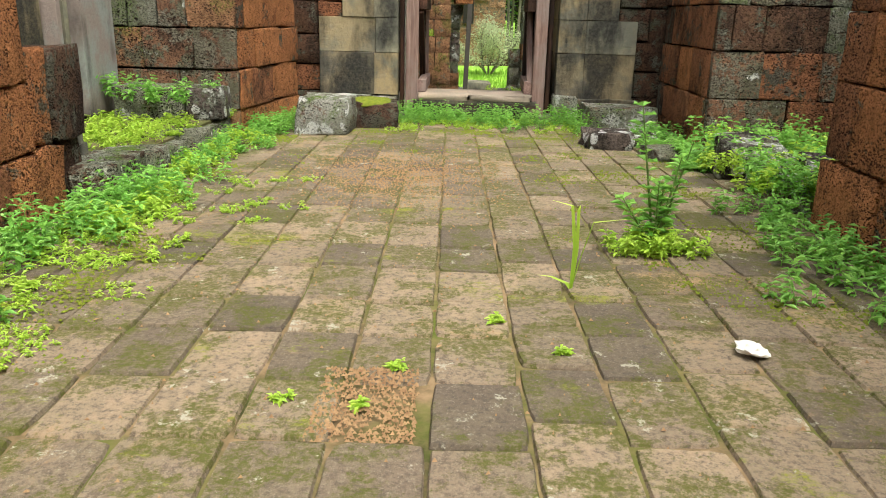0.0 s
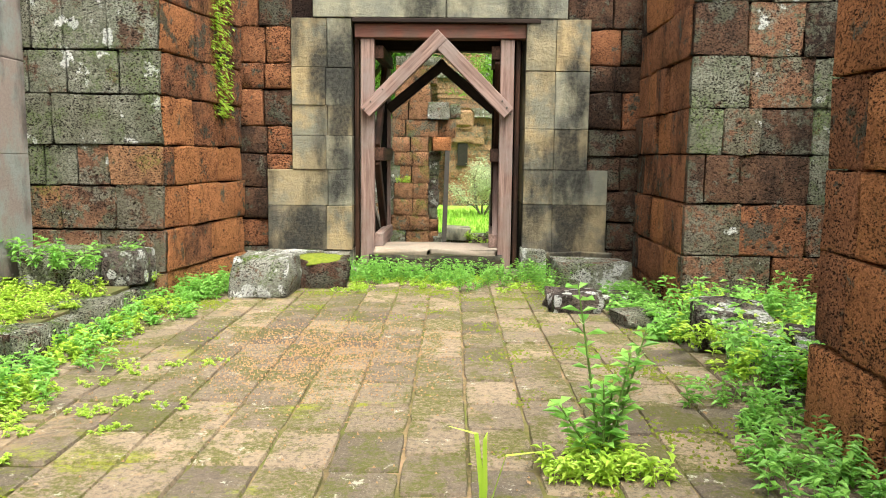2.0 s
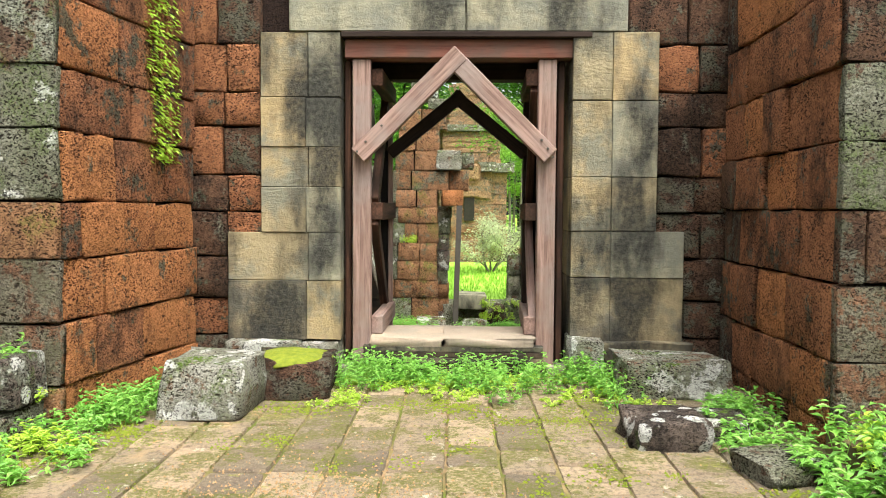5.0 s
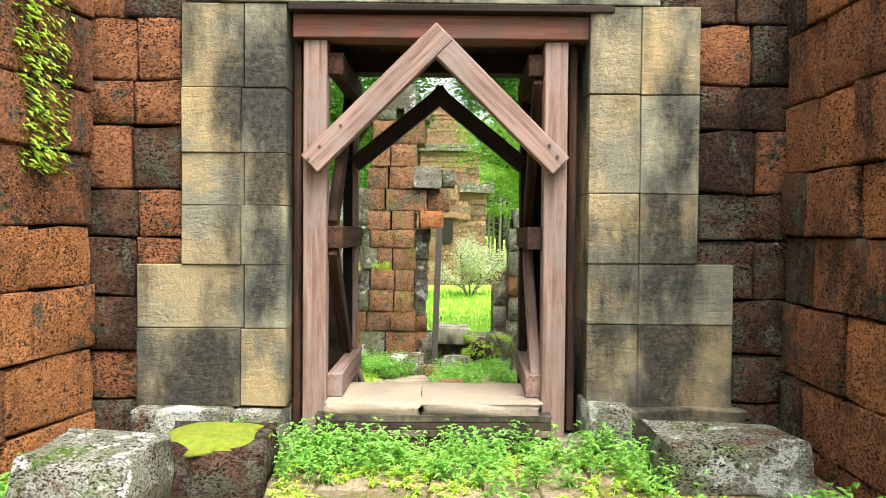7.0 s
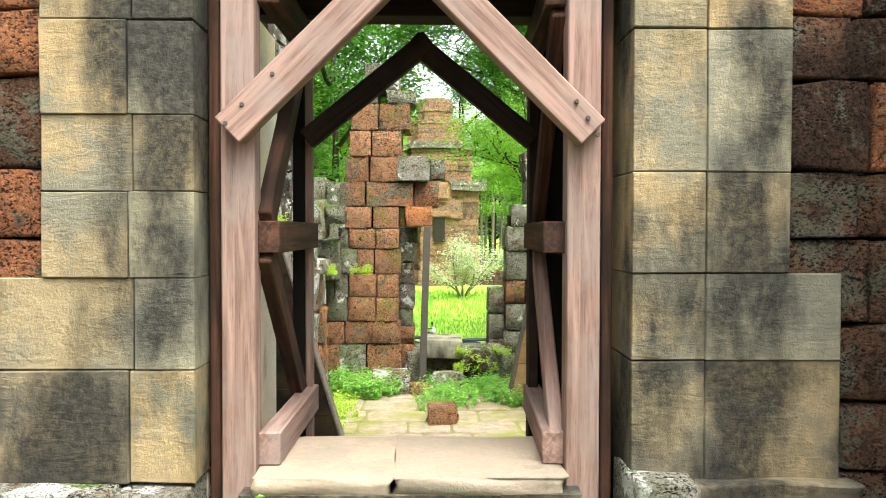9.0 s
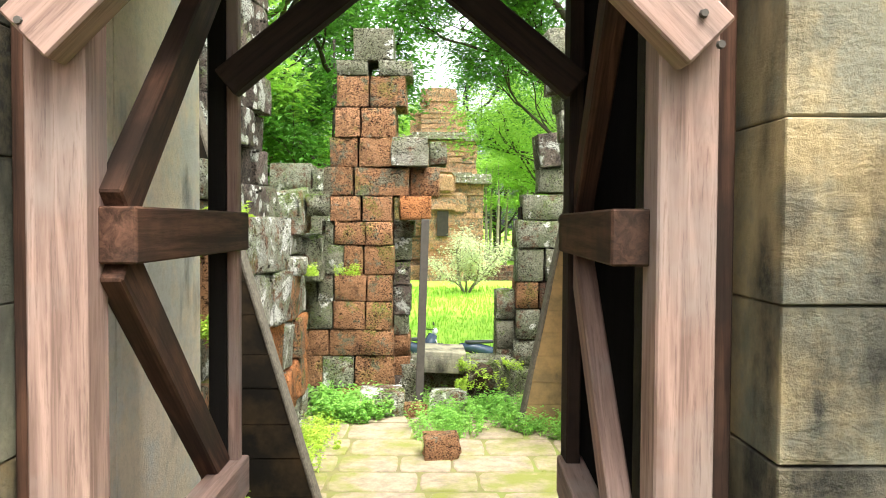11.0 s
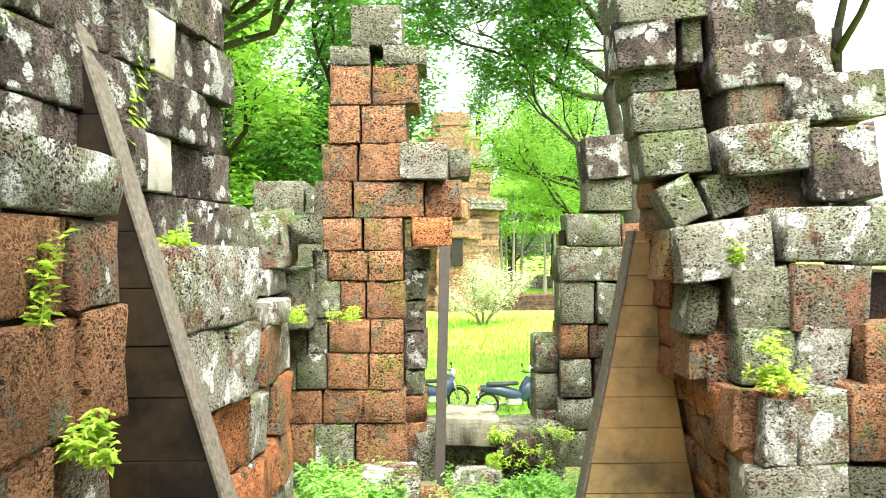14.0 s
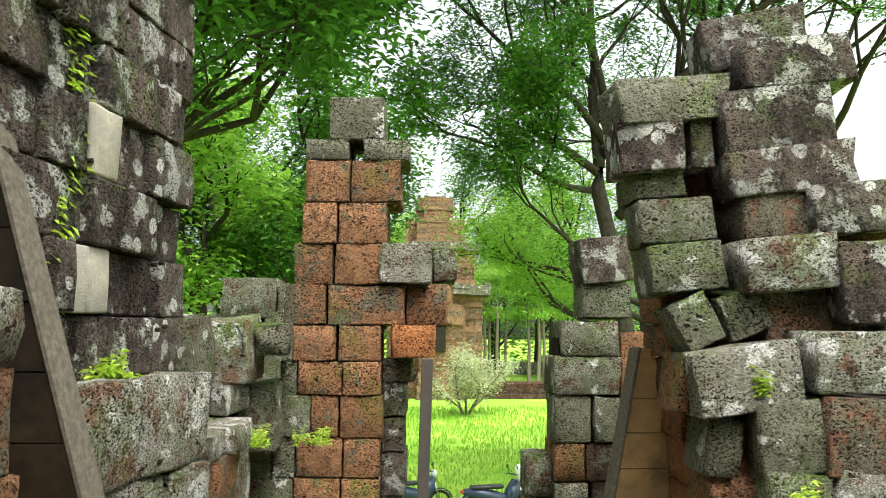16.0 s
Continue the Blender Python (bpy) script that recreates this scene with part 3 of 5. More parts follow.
coursed("wall_east_return", "grey and rust laterite return wall", pose(2.97, 7.95, 0), 1.5, 3.2,
        lambda u, z: random.choice((RUST, GREY, DARK)) if z > 1.0 else random.choice((RED, RUST, RUST)), long=0.46, rough=0.8, jut=0.012, depth=0.075, joints=EAST_JOINTS)
near_pick = lambda u, z: RED if u < 0.3 else ORANGE
coursed("wall_east_near", "orange laterite wall, its end blackened", pose(2.79, 5.2, 0, 0, 0, -90), 7.8, 3.0, near_pick, long=0.5, course=0.42, jut=0.014)
coursed("wall_west_near", "broken orange laterite wall", pose(-1.80, -2.6, 0, 0, 0, 90), 7.5, 2.2,
        lambda u, z: random.choice((ORANGE, RED, ORANGE)), long=0.6, course=0.42, rough=1.0, jut=0.03)
coursed("wall_west_stub", "low broken end of the orange wall, blackened", pose(-1.80, 4.9, 0, 0, 0, 90), 0.62, 0.98,
        lambda u, z: DARK if u > 0.25 else ORANGE, long=0.34, course=0.46, rough=1.2, jut=0.03)
coursed("wall_south", "plain laterite wall closing the room", pose(3.4, -2.6, 0, 0, 0, 180), 6.0, 2.4, mixed((RED, 2), (DARK, 1)), long=0.7, course=0.42)
bm = bmesh.new()
box(bm, -4.3, -4.0, -3.0, 10.1, 0, 2.8)
box(bm, -4.0, -2.0, -3.0, -2.7, 0, 2.4)
tagged(part("wall_west_outer", bm, DARK), "plain outer laterite wall", "wall", kind="structure")
bm = bmesh.new()
box(bm, 4.4, 4.7, 5.2, 10.1, 0, 2.8)
tagged(part("wall_east_outer", bm, DARK), "plain outer laterite wall", "wall", kind="structure")
# side doorway of carved sandstone in the west recess
side = thing("door_1", "weathered sandstone side door frame with carved mouldings", "door frame", kind="structure")
block(side, PINKSAND, -3.1, -2.72, 7.62, 8.29, 0.25, 1.3, 0.15, name="jamb_stone")
block(side, PINKSAND, -3.1, -2.72, 7.62, 8.29, 1.305, 2.1, 0.15, name="jamb_stone")
block(side, PINKSAND, -3.1, -2.72, 7.62, 8.29, 2.105, 3.1, 0.15, name="jamb_stone")
for i, (x, w) in enumerate(((-2.74, 0.07), (-2.80, 0.09), (-2.90, 0.07), (-2.82, 0.08))):
    block(side, GREYSAND if i % 2 else PINKSAND, x - 0.25, x, 7.24 + 0.095 * i, 7.24 + 0.095 * i + w, 0.25, 3.1, 0.08, name="moulding")
for z0, z1, r in ((-0.02, 0.25, 0.105), (0.25, 0.33, 0.125), (0.33, 0.62, 0.10), (0.62, 0.70, 0.12), (0.70, 0.80, 0.135)):
    bm = bmesh.new()
    bmesh.ops.create_cone(bm, cap_ends=True, segments=8, radius1=r, radius2=r * 0.97, depth=z1 - z0, matrix=pose(-2.02, 5.72, (z0 + z1) / 2, 0, 0, 22))
    part("colonnette", bm, GREYSAND, side)
block(side, BLACKSAND, -3.3, -2.85, 5.9, 7.2, 0.2, 3.4, 0.15, name="door_slab")

# ---- raised beds and ledges in the recesses ----
bm = bmesh.new()
box(bm, -3.9, -1.72, 5.9, 8.35, -0.04, 0.2)
bed = tagged(part("bed_west", bm, SOIL), "raised soil bed grown over with weeds", "soil bed", kind="structure")
random.seed(5)
y = 5.3
while y < 8.25:
    w = random.uniform(0.4, 0.8)
    block(bed, GREY, -1.95 + random.uniform(-0.03, 0.03), -1.60 + random.uniform(-0.05, 0.05), y, min(y + w, 8.28) - 0.02, -0.03, random.uniform(0.17, 0.26), 1.3, (0, 0, random.uniform(-4, 4)), name="ledge_stone")
    y += w
block(bed, GREY, -2.55, -1.98, 7.7, 8.25, 0.18, 0.52, 1.0, name="ledge_stone")
block(bed, SLATE, -1.95, -1.62, 7.9, 8.27, 0.2, 0.5, 1.0, name="ledge_stone")
bm = bmesh.new()
box(bm, 2.95, 4.4, 5.2, 8.0, -0.04, 0.12)
bed2 = tagged(part("bed_east", bm, SOIL), "soil bed grown over with weeds", "soil bed", kind="structure")
for x, y, s, h in ((3.0, 6.9, 0.5, 0.3), (3.05, 6.35, 0.35, 0.26), (3.25, 5.95, 0.45, 0.3), (2.98, 5.75, 0.3, 0.2)):
    block(bed2, SLATE if s > 0.4 else PALE, x - s / 2, x + s / 2, y - s / 2, y + s / 2, 0.0, h, 1.6, (4, 3, random.uniform(-20, 20)), name="rubble_stone")

# ---- timber shoring in the doorway ----
shoring = thing("timber_shoring", "weathered brown timber shoring frame propping the doorway", "shoring")


def timber_part(name, a, b, wide, deep, material=WOOD, side=(0, 1, 0), label=""):
    """One timber, modelled along its own z so that the grain follows it."""
    a, b = Vector(a), Vector(b)
    z = (b - a).normalized()
    yv = (Vector(side) - z * z.dot(Vector(side))).normalized()
    m = Matrix((yv.cross(z), yv, z)).transposed().to_4x4()
    m.translation = (a + b) / 2
    n = (b - a).length / 2
    bm = box(bmesh.new(), -wide / 2, wide / 2, -deep / 2, deep / 2, -n, n, 0.006)
    ob = part(name, bm, material, shoring, label)
    ob.matrix_basis = m
    return ob


CX = 0.84
# front frame in its own tone; rear one darkened for the light behind it
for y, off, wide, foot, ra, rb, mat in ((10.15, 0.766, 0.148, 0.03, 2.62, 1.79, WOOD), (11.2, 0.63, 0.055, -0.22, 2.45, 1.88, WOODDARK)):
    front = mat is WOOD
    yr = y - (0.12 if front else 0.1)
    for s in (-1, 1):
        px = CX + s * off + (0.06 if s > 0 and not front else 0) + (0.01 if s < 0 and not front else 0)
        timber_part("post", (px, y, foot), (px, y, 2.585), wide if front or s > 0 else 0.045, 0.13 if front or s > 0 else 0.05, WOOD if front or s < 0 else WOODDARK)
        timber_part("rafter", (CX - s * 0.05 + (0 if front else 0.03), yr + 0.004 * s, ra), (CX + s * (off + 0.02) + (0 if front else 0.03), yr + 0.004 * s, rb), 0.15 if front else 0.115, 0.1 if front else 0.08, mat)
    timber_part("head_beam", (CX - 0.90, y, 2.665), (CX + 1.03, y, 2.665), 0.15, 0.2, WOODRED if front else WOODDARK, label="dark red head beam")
timber_part("cap_board", (CX - 0.92, 10.13, 2.765), (CX + 1.11, 10.13, 2.765), 0.045, 0.3, WOODDARK)
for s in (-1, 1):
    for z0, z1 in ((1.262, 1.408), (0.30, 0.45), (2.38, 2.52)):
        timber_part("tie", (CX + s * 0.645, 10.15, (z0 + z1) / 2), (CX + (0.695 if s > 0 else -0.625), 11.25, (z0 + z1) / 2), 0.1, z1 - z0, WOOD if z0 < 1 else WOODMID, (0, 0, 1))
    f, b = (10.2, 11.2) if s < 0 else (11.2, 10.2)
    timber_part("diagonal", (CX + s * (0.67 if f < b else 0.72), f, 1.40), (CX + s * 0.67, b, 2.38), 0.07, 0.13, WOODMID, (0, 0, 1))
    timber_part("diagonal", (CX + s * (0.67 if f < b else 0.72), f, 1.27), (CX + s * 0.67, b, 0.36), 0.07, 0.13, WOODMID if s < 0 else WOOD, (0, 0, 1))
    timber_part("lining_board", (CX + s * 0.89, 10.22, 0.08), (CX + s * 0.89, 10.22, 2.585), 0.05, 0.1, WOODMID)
# Added boards: near-black colour gives the shade of the gaps beside the rear posts.
timber_part("lining_board", (0.16, 11.2, -0.2), (0.16, 11.2, 2.585), 0.07, 0.05, WOODGAPSHADE)
timber_part("lining_board", (1.68, 11.28, -0.2), (1.68, 11.28, 2.585), 0.22, 0.05, WOODGAPSHADE)
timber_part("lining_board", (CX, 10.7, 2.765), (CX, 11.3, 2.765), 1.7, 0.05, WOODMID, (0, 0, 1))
for x, z in ((0.05, 1.82), (0.12, 1.90), (1.60, 1.85), (1.55, 1.92), (1.64, 1.78), (0.25, 2.03)):
    bm = bmesh.new()
    bmesh.ops.create_cone(bm, cap_ends=True, segments=8, radius1=0.011, radius2=0.009, depth=0.012, matrix=pose(x, 9.975, z, 90))
    part("nail", bm, IRON, shoring)

# ---- sunken court: walls ----
before_court = set(scene.objects)
random.seed(21)
left_low = coursed("wall_court_west", "pitted laterite court wall, white with lichen on top", pose(-0.52, 11.55, 0, 0, 0, 90), 2.1, 1.80,
                   lambda u, z: PALE if z > 1.35 else random.choice((RUST, BROWN, BROWN, RUST)), base=-0.93, long=0.40, course=0.42, rough=1.0, jut=0.04, depth=0.45, back=0.9)
coursed("wall_court_west_far", "orange laterite stretch of the court wall, white on top", pose(-0.47, 15.42, 0, 0, 0, 90), 1.75, 0.98,
        lambda u, z: random.choice((PALE, PALE, BROWN)) if z > 0.55 else random.choice((ORANGE, BROWN, PALE)), base=-0.93, long=0.42, course=0.42, rough=1.2, jut=0.05, depth=0.45, back=0.8)
bm = bmesh.new()
box(bm, -4.0, -1.75, 11.5, 15.8, -2.6, 3.2)
tagged(part("wall_court_west_backing", bm, DARK), "rubble backing of the leaning wall", "wall", kind="structure")
# ---- concrete buttresses ----


def buttress(label, left, right, z1, y0, y1, edge, mat):
    """A tapered concrete fin cast in lifts; left and right: its edges as (x at the foot, x at the top)."""
    t = thing("concrete_buttress", label, "buttress")
    z = z0 = -0.94
    at = lambda e, q: e[0] + (e[1] - e[0]) * (q - z0) / (z1 - z0)
    while z < z1 - 0.01:
        top = min(z + random.uniform(0.24, 0.3), z1)
        j = random.uniform(-0.004, 0.004)
        bm = bmesh.new()
        ring_a = [bm.verts.new((x, y0 + j, q)) for x, q in ((at(left, z), z), (at(right, z), z), (at(right, top - 0.006), top - 0.006), (at(left, top - 0.006), top - 0.006))]
        ring_b = [bm.verts.new((v.co.x, y1 + j, v.co.z)) for v in ring_a]
        bm.faces.new(ring_a)
        bm.faces.new(ring_b[::-1])
        for i in range(4):
            bm.faces.new((ring_a[(i + 1) % 4], ring_a[i], ring_b[i], ring_b[(i + 1) % 4]))
        bmesh.ops.recalc_face_normals(bm, faces=bm.faces[:])
        part("lift", bm, mat, t)
        z = top
    e = left if edge < 0 else right
    bm = beam(bmesh.new(), (e[0], (y0 + y1) / 2, z0), (e[1], (y0 + y1) / 2, z1), 0.035, y1 - y0 + 0.012, 0.01)
    part("edge", bm, PALECON, t, "pale sloping edge")
    return t


buttress("brown stained concrete buttress against the tumbled wall", (2.0, 2.50), (3.02, 2.60), 1.54, 16.72, 16.95, -1, TANCON)

# ---- ruined gateway ----
gate = thing("gate_pier", "tall ruined gate pier of brown laterite blocks", "ruined pier")
random.seed(31)
bm = bmesh.new()
box(bm, -0.2, 0.45, 17.95, 18.55, -0.95, 2.7)
part("masonry", bm, CORE, gate)
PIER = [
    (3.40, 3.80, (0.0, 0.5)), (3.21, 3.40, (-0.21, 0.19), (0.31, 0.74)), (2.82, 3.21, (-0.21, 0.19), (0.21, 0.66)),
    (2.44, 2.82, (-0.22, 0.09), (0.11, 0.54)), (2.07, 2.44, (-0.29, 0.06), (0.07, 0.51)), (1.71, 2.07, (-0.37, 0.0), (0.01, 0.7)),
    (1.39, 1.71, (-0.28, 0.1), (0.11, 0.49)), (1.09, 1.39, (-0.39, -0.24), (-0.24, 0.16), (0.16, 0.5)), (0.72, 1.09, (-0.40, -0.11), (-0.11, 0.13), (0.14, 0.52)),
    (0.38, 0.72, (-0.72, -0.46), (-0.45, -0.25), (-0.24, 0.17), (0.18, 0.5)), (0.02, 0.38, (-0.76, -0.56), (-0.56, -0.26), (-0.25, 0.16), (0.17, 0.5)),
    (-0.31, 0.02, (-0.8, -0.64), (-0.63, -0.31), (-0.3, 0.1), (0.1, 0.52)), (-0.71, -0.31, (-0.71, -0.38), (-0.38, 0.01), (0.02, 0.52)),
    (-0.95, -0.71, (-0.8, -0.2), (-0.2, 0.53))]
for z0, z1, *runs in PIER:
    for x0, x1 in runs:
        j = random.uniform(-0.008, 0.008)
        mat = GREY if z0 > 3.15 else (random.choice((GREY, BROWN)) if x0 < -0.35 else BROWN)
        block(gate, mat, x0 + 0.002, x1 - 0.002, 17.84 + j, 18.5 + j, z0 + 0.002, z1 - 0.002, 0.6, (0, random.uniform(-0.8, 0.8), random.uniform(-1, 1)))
for mat, x0, x1, z0, z1, y0 in ((PALE, 0.48, 0.93, 2.08, 2.45, 17.8), (GREY, 0.95, 1.17, 2.12, 2.42, 18.1), (BROWN, 0.71, 1.08, 1.71, 2.09, 17.95), (ORANGE, 0.58, 0.97, 1.42, 1.71, 17.8)):
    block(gate, mat, x0, x1, y0, y0 + 0.5, z0, z1, 0.9, (0, random.uniform(-2, 2), 2))
z = -0.9
while z < 1.38:
    h = random.uniform(0.24, 0.4)
    block(gate, random.choice((GREY, BROWN, SLATE)), 0.5, 0.72 + random.uniform(-0.04, 0.05), 18.05, 18.6, z, min(z + h, 1.41) - 0.004, 1.0)
    z += h
pier2 = thing("gate_pier", "shorter mossy grey gate pier", "ruined pier")
bm = bmesh.new()
box(bm, 2.2, 3.0, 18.6, 19.0, -0.95, 1.6)
part("masonry", bm, CORE, pier2)
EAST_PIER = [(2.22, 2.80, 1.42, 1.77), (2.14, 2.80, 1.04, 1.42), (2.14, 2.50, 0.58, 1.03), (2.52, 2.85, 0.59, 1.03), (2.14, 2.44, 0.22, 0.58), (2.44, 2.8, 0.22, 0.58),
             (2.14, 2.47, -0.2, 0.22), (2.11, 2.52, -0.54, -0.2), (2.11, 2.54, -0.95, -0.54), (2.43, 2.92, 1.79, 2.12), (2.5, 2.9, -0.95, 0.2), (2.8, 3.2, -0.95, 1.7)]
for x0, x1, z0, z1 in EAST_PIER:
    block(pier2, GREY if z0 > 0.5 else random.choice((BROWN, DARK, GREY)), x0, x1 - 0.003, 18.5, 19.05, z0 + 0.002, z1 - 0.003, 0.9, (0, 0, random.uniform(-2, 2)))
block(pier2, SLATE, 2.40, 2.91, 18.45, 18.9, 2.14, 2.6, 0.4, (0, -6, 3))
for z0, z1 in ((0.06, 0.47), (-0.34, 0.06), (-0.86, -0.34)):
    block(pier2, GREY, 1.88, 2.13, 18.6, 19.1, z0, z1 - 0.003, 1.2)
sill2 = thing("gate_sill", "cracked pale sill slab of the ruined gateway", "sill slab")
block(sill2, GREYSAND, 0.86, 1.42, 17.7, 18.4, -0.5, -0.24, 0.5, (0, 2, 0), name="slab")
block(sill2, GREY, 0.6, 2.1, 18.0, 18.9, -0.95, -0.45, 0.8, name="slab")
block(sill2, DARK, 1.4, 1.75, 17.6, 18.0, -0.8, -0.46, 2.6, (5, -14, 12), name="slab")
block(sill2, GREY, 1.72, 2.0, 17.8, 18.2, -0.85, -0.36, 2.6, (0, 12, -18), name="slab")

prop = thing("steel_prop", "thin leaning grey prop post under the lintel stub", "prop")
part("shaft", beam(bmesh.new(), (0.84, 17.66, -0.93), (0.91, 17.7, 1.42), 0.1, 0.08), IRON, prop)

# far block wall stub and rubble beside the pier
stub = thing("rubble_wall", "low rubble wall of mossy grey stones", "rubble wall")
for mat, x0, x1, z0, z1, y in ((PALE, -1.0, -0.52, 1.22, 1.75, 17.2), (GREY, -0.54, -0.26, 1.45, 1.71, 17.35), (GREY, -1.07, -0.8, 1.3, 1.75, 16.6), (PALE, -0.79, -0.62, 1.0, 1.24, 17.1), (GREY, -0.73, -0.36, 0.83, 1.21, 17.6),
                               (GREY, -0.75, -0.35, 0.65, 0.86, 17.45), (BROWN, -1.2, -0.7, 0.2, 0.8, 17.5), (DARK, -1.3, -0.75, 0.8, 1.3, 17.6), (DARK, -1.2, -0.72, -0.95, 0.2, 17.5)):
    block(stub, mat, x0, x1, y, y + 0.5, z0, z1, 2.2, (random.uniform(-5, 5), random.uniform(-6, 6), random.uniform(-12, 12)))
block(stub, DARK, -2.4, -1.1, 16.4, 17.6, -0.95, 1.3, 0.6)
far_stub = thing("ruined_wall", "distant broken wall of grey stones", "ruined wall")
for x0, x1, z0, z1 in ((-1.5, -0.86, 1.8, 2.28), (-0.85, -0.5, 1.86, 2.2), (-2.2, -1.0, -2.4, 1.8), (-1.0, 0.3, -2.4, 1.84)):
    block(far_stub, GREY, x0, x1, 20, 20.6, z0, z1, 0.8)

court_things = [o for o in scene.objects if o not in before_court and o.parent is None] + [floor_court]

# ---- court walls beside the gateway ----
random.seed(23)
coursed("wall_court_west_block", "big laterite blocks of the court wall, whitened with lichen", pose(-0.57, 14.1, 0, 0, 0, 90 - 11.8), 1.2, 1.42,
        lambda u, z: PALE if z > 0.5 else random.choice((BROWN, RUST, ORANGE)), base=-0.85, long=0.85, joints=(-0.85, -0.4, 0.0, 0.46, 0.94, 1.42), rough=1.2, jut=0.05, depth=0.5, back=0.8)


def leaning_pick(u, z):
    """Dark spotted stones with a few bare pale ones about the middle of the wall."""
    if (2.45 < u < 2.85 and 1.85 < z < 2.75 and random.random() < 0.7) or random.random() < 0.02:
        return WHITESTONE
    return SLATE


left_up = coursed("wall_court_west_upper", "leaning corbelled wall of dark stones spotted with lichen", pose(-1.02, 12.0, 0, 0, 0, 83), 3.65, 5.2,
                  leaning_pick, base=1.40, long=0.28, course=0.335, rough=0.7, jut=0.045, depth=0.5, back=0.8)
bm = bmesh.new()
# Near-black discs laid on the face give the shade of small socket holes.
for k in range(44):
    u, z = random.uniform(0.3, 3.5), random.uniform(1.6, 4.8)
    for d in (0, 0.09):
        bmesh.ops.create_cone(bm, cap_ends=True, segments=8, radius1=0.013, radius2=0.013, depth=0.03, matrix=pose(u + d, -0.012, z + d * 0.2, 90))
part("sockets", bm, VOID, left_up, "small dark discs standing for shaded socket holes")
coursed("wall_court_east", "orange laterite court wall, leaning inwards", pose(2.97, 16.9, 0, 0, 0, -93.6), 1.85, 0.5,
        lambda u, z: random.choice((ORANGE, BROWN, BROWN)), base=-0.86, long=0.5, course=0.27, rough=1.0, jut=0.03, depth=0.45, back=0.7, lean=-0.14)
right_up = thing("wall_court_east_upper", "leaning tumbled wall of lichen-spotted stones", "wall", kind="structure")
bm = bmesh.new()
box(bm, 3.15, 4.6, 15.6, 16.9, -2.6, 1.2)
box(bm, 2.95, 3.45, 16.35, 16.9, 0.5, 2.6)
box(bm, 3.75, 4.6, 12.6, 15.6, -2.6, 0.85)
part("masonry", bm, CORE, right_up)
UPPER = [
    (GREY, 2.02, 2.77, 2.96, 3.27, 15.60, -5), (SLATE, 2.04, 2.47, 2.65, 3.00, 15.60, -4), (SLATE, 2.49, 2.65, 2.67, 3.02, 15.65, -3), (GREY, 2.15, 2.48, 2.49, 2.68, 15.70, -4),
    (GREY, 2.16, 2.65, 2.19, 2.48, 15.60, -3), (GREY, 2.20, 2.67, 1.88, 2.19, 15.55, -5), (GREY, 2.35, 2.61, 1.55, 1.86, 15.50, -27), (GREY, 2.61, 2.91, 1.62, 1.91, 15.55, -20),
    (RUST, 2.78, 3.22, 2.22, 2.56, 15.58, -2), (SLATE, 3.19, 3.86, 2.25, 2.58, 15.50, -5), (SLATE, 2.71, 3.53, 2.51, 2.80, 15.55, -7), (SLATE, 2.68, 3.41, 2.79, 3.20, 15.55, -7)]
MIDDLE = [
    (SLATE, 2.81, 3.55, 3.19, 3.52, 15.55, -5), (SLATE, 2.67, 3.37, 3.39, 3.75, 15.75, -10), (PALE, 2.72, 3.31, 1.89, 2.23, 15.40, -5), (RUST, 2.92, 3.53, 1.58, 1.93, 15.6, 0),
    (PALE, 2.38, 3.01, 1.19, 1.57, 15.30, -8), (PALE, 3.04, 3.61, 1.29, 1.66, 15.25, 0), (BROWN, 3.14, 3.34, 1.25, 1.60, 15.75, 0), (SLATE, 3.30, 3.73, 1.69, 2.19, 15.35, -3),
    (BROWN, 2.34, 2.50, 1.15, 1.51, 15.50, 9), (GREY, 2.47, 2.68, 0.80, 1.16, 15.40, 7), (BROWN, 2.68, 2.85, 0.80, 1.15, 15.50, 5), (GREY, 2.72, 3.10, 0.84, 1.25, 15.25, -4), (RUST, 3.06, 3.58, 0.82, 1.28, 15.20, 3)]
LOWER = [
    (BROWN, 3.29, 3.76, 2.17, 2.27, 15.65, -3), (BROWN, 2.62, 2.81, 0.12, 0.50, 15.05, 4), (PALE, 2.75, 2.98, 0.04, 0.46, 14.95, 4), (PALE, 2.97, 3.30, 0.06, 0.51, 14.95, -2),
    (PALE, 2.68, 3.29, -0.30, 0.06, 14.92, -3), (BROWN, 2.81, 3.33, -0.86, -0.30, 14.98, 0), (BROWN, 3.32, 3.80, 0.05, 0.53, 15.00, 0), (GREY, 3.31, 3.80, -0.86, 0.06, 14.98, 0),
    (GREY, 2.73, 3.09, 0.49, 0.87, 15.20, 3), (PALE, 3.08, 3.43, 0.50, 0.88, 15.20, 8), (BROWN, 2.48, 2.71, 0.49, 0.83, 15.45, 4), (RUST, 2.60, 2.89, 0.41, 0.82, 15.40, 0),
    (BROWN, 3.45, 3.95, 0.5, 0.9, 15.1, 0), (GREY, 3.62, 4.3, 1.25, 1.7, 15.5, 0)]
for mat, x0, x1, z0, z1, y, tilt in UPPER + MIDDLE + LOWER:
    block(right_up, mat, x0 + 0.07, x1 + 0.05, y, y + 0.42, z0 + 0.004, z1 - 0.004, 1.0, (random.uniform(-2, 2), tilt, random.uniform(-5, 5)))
# the red heart of the wall behind its fallen face
z = 0.4
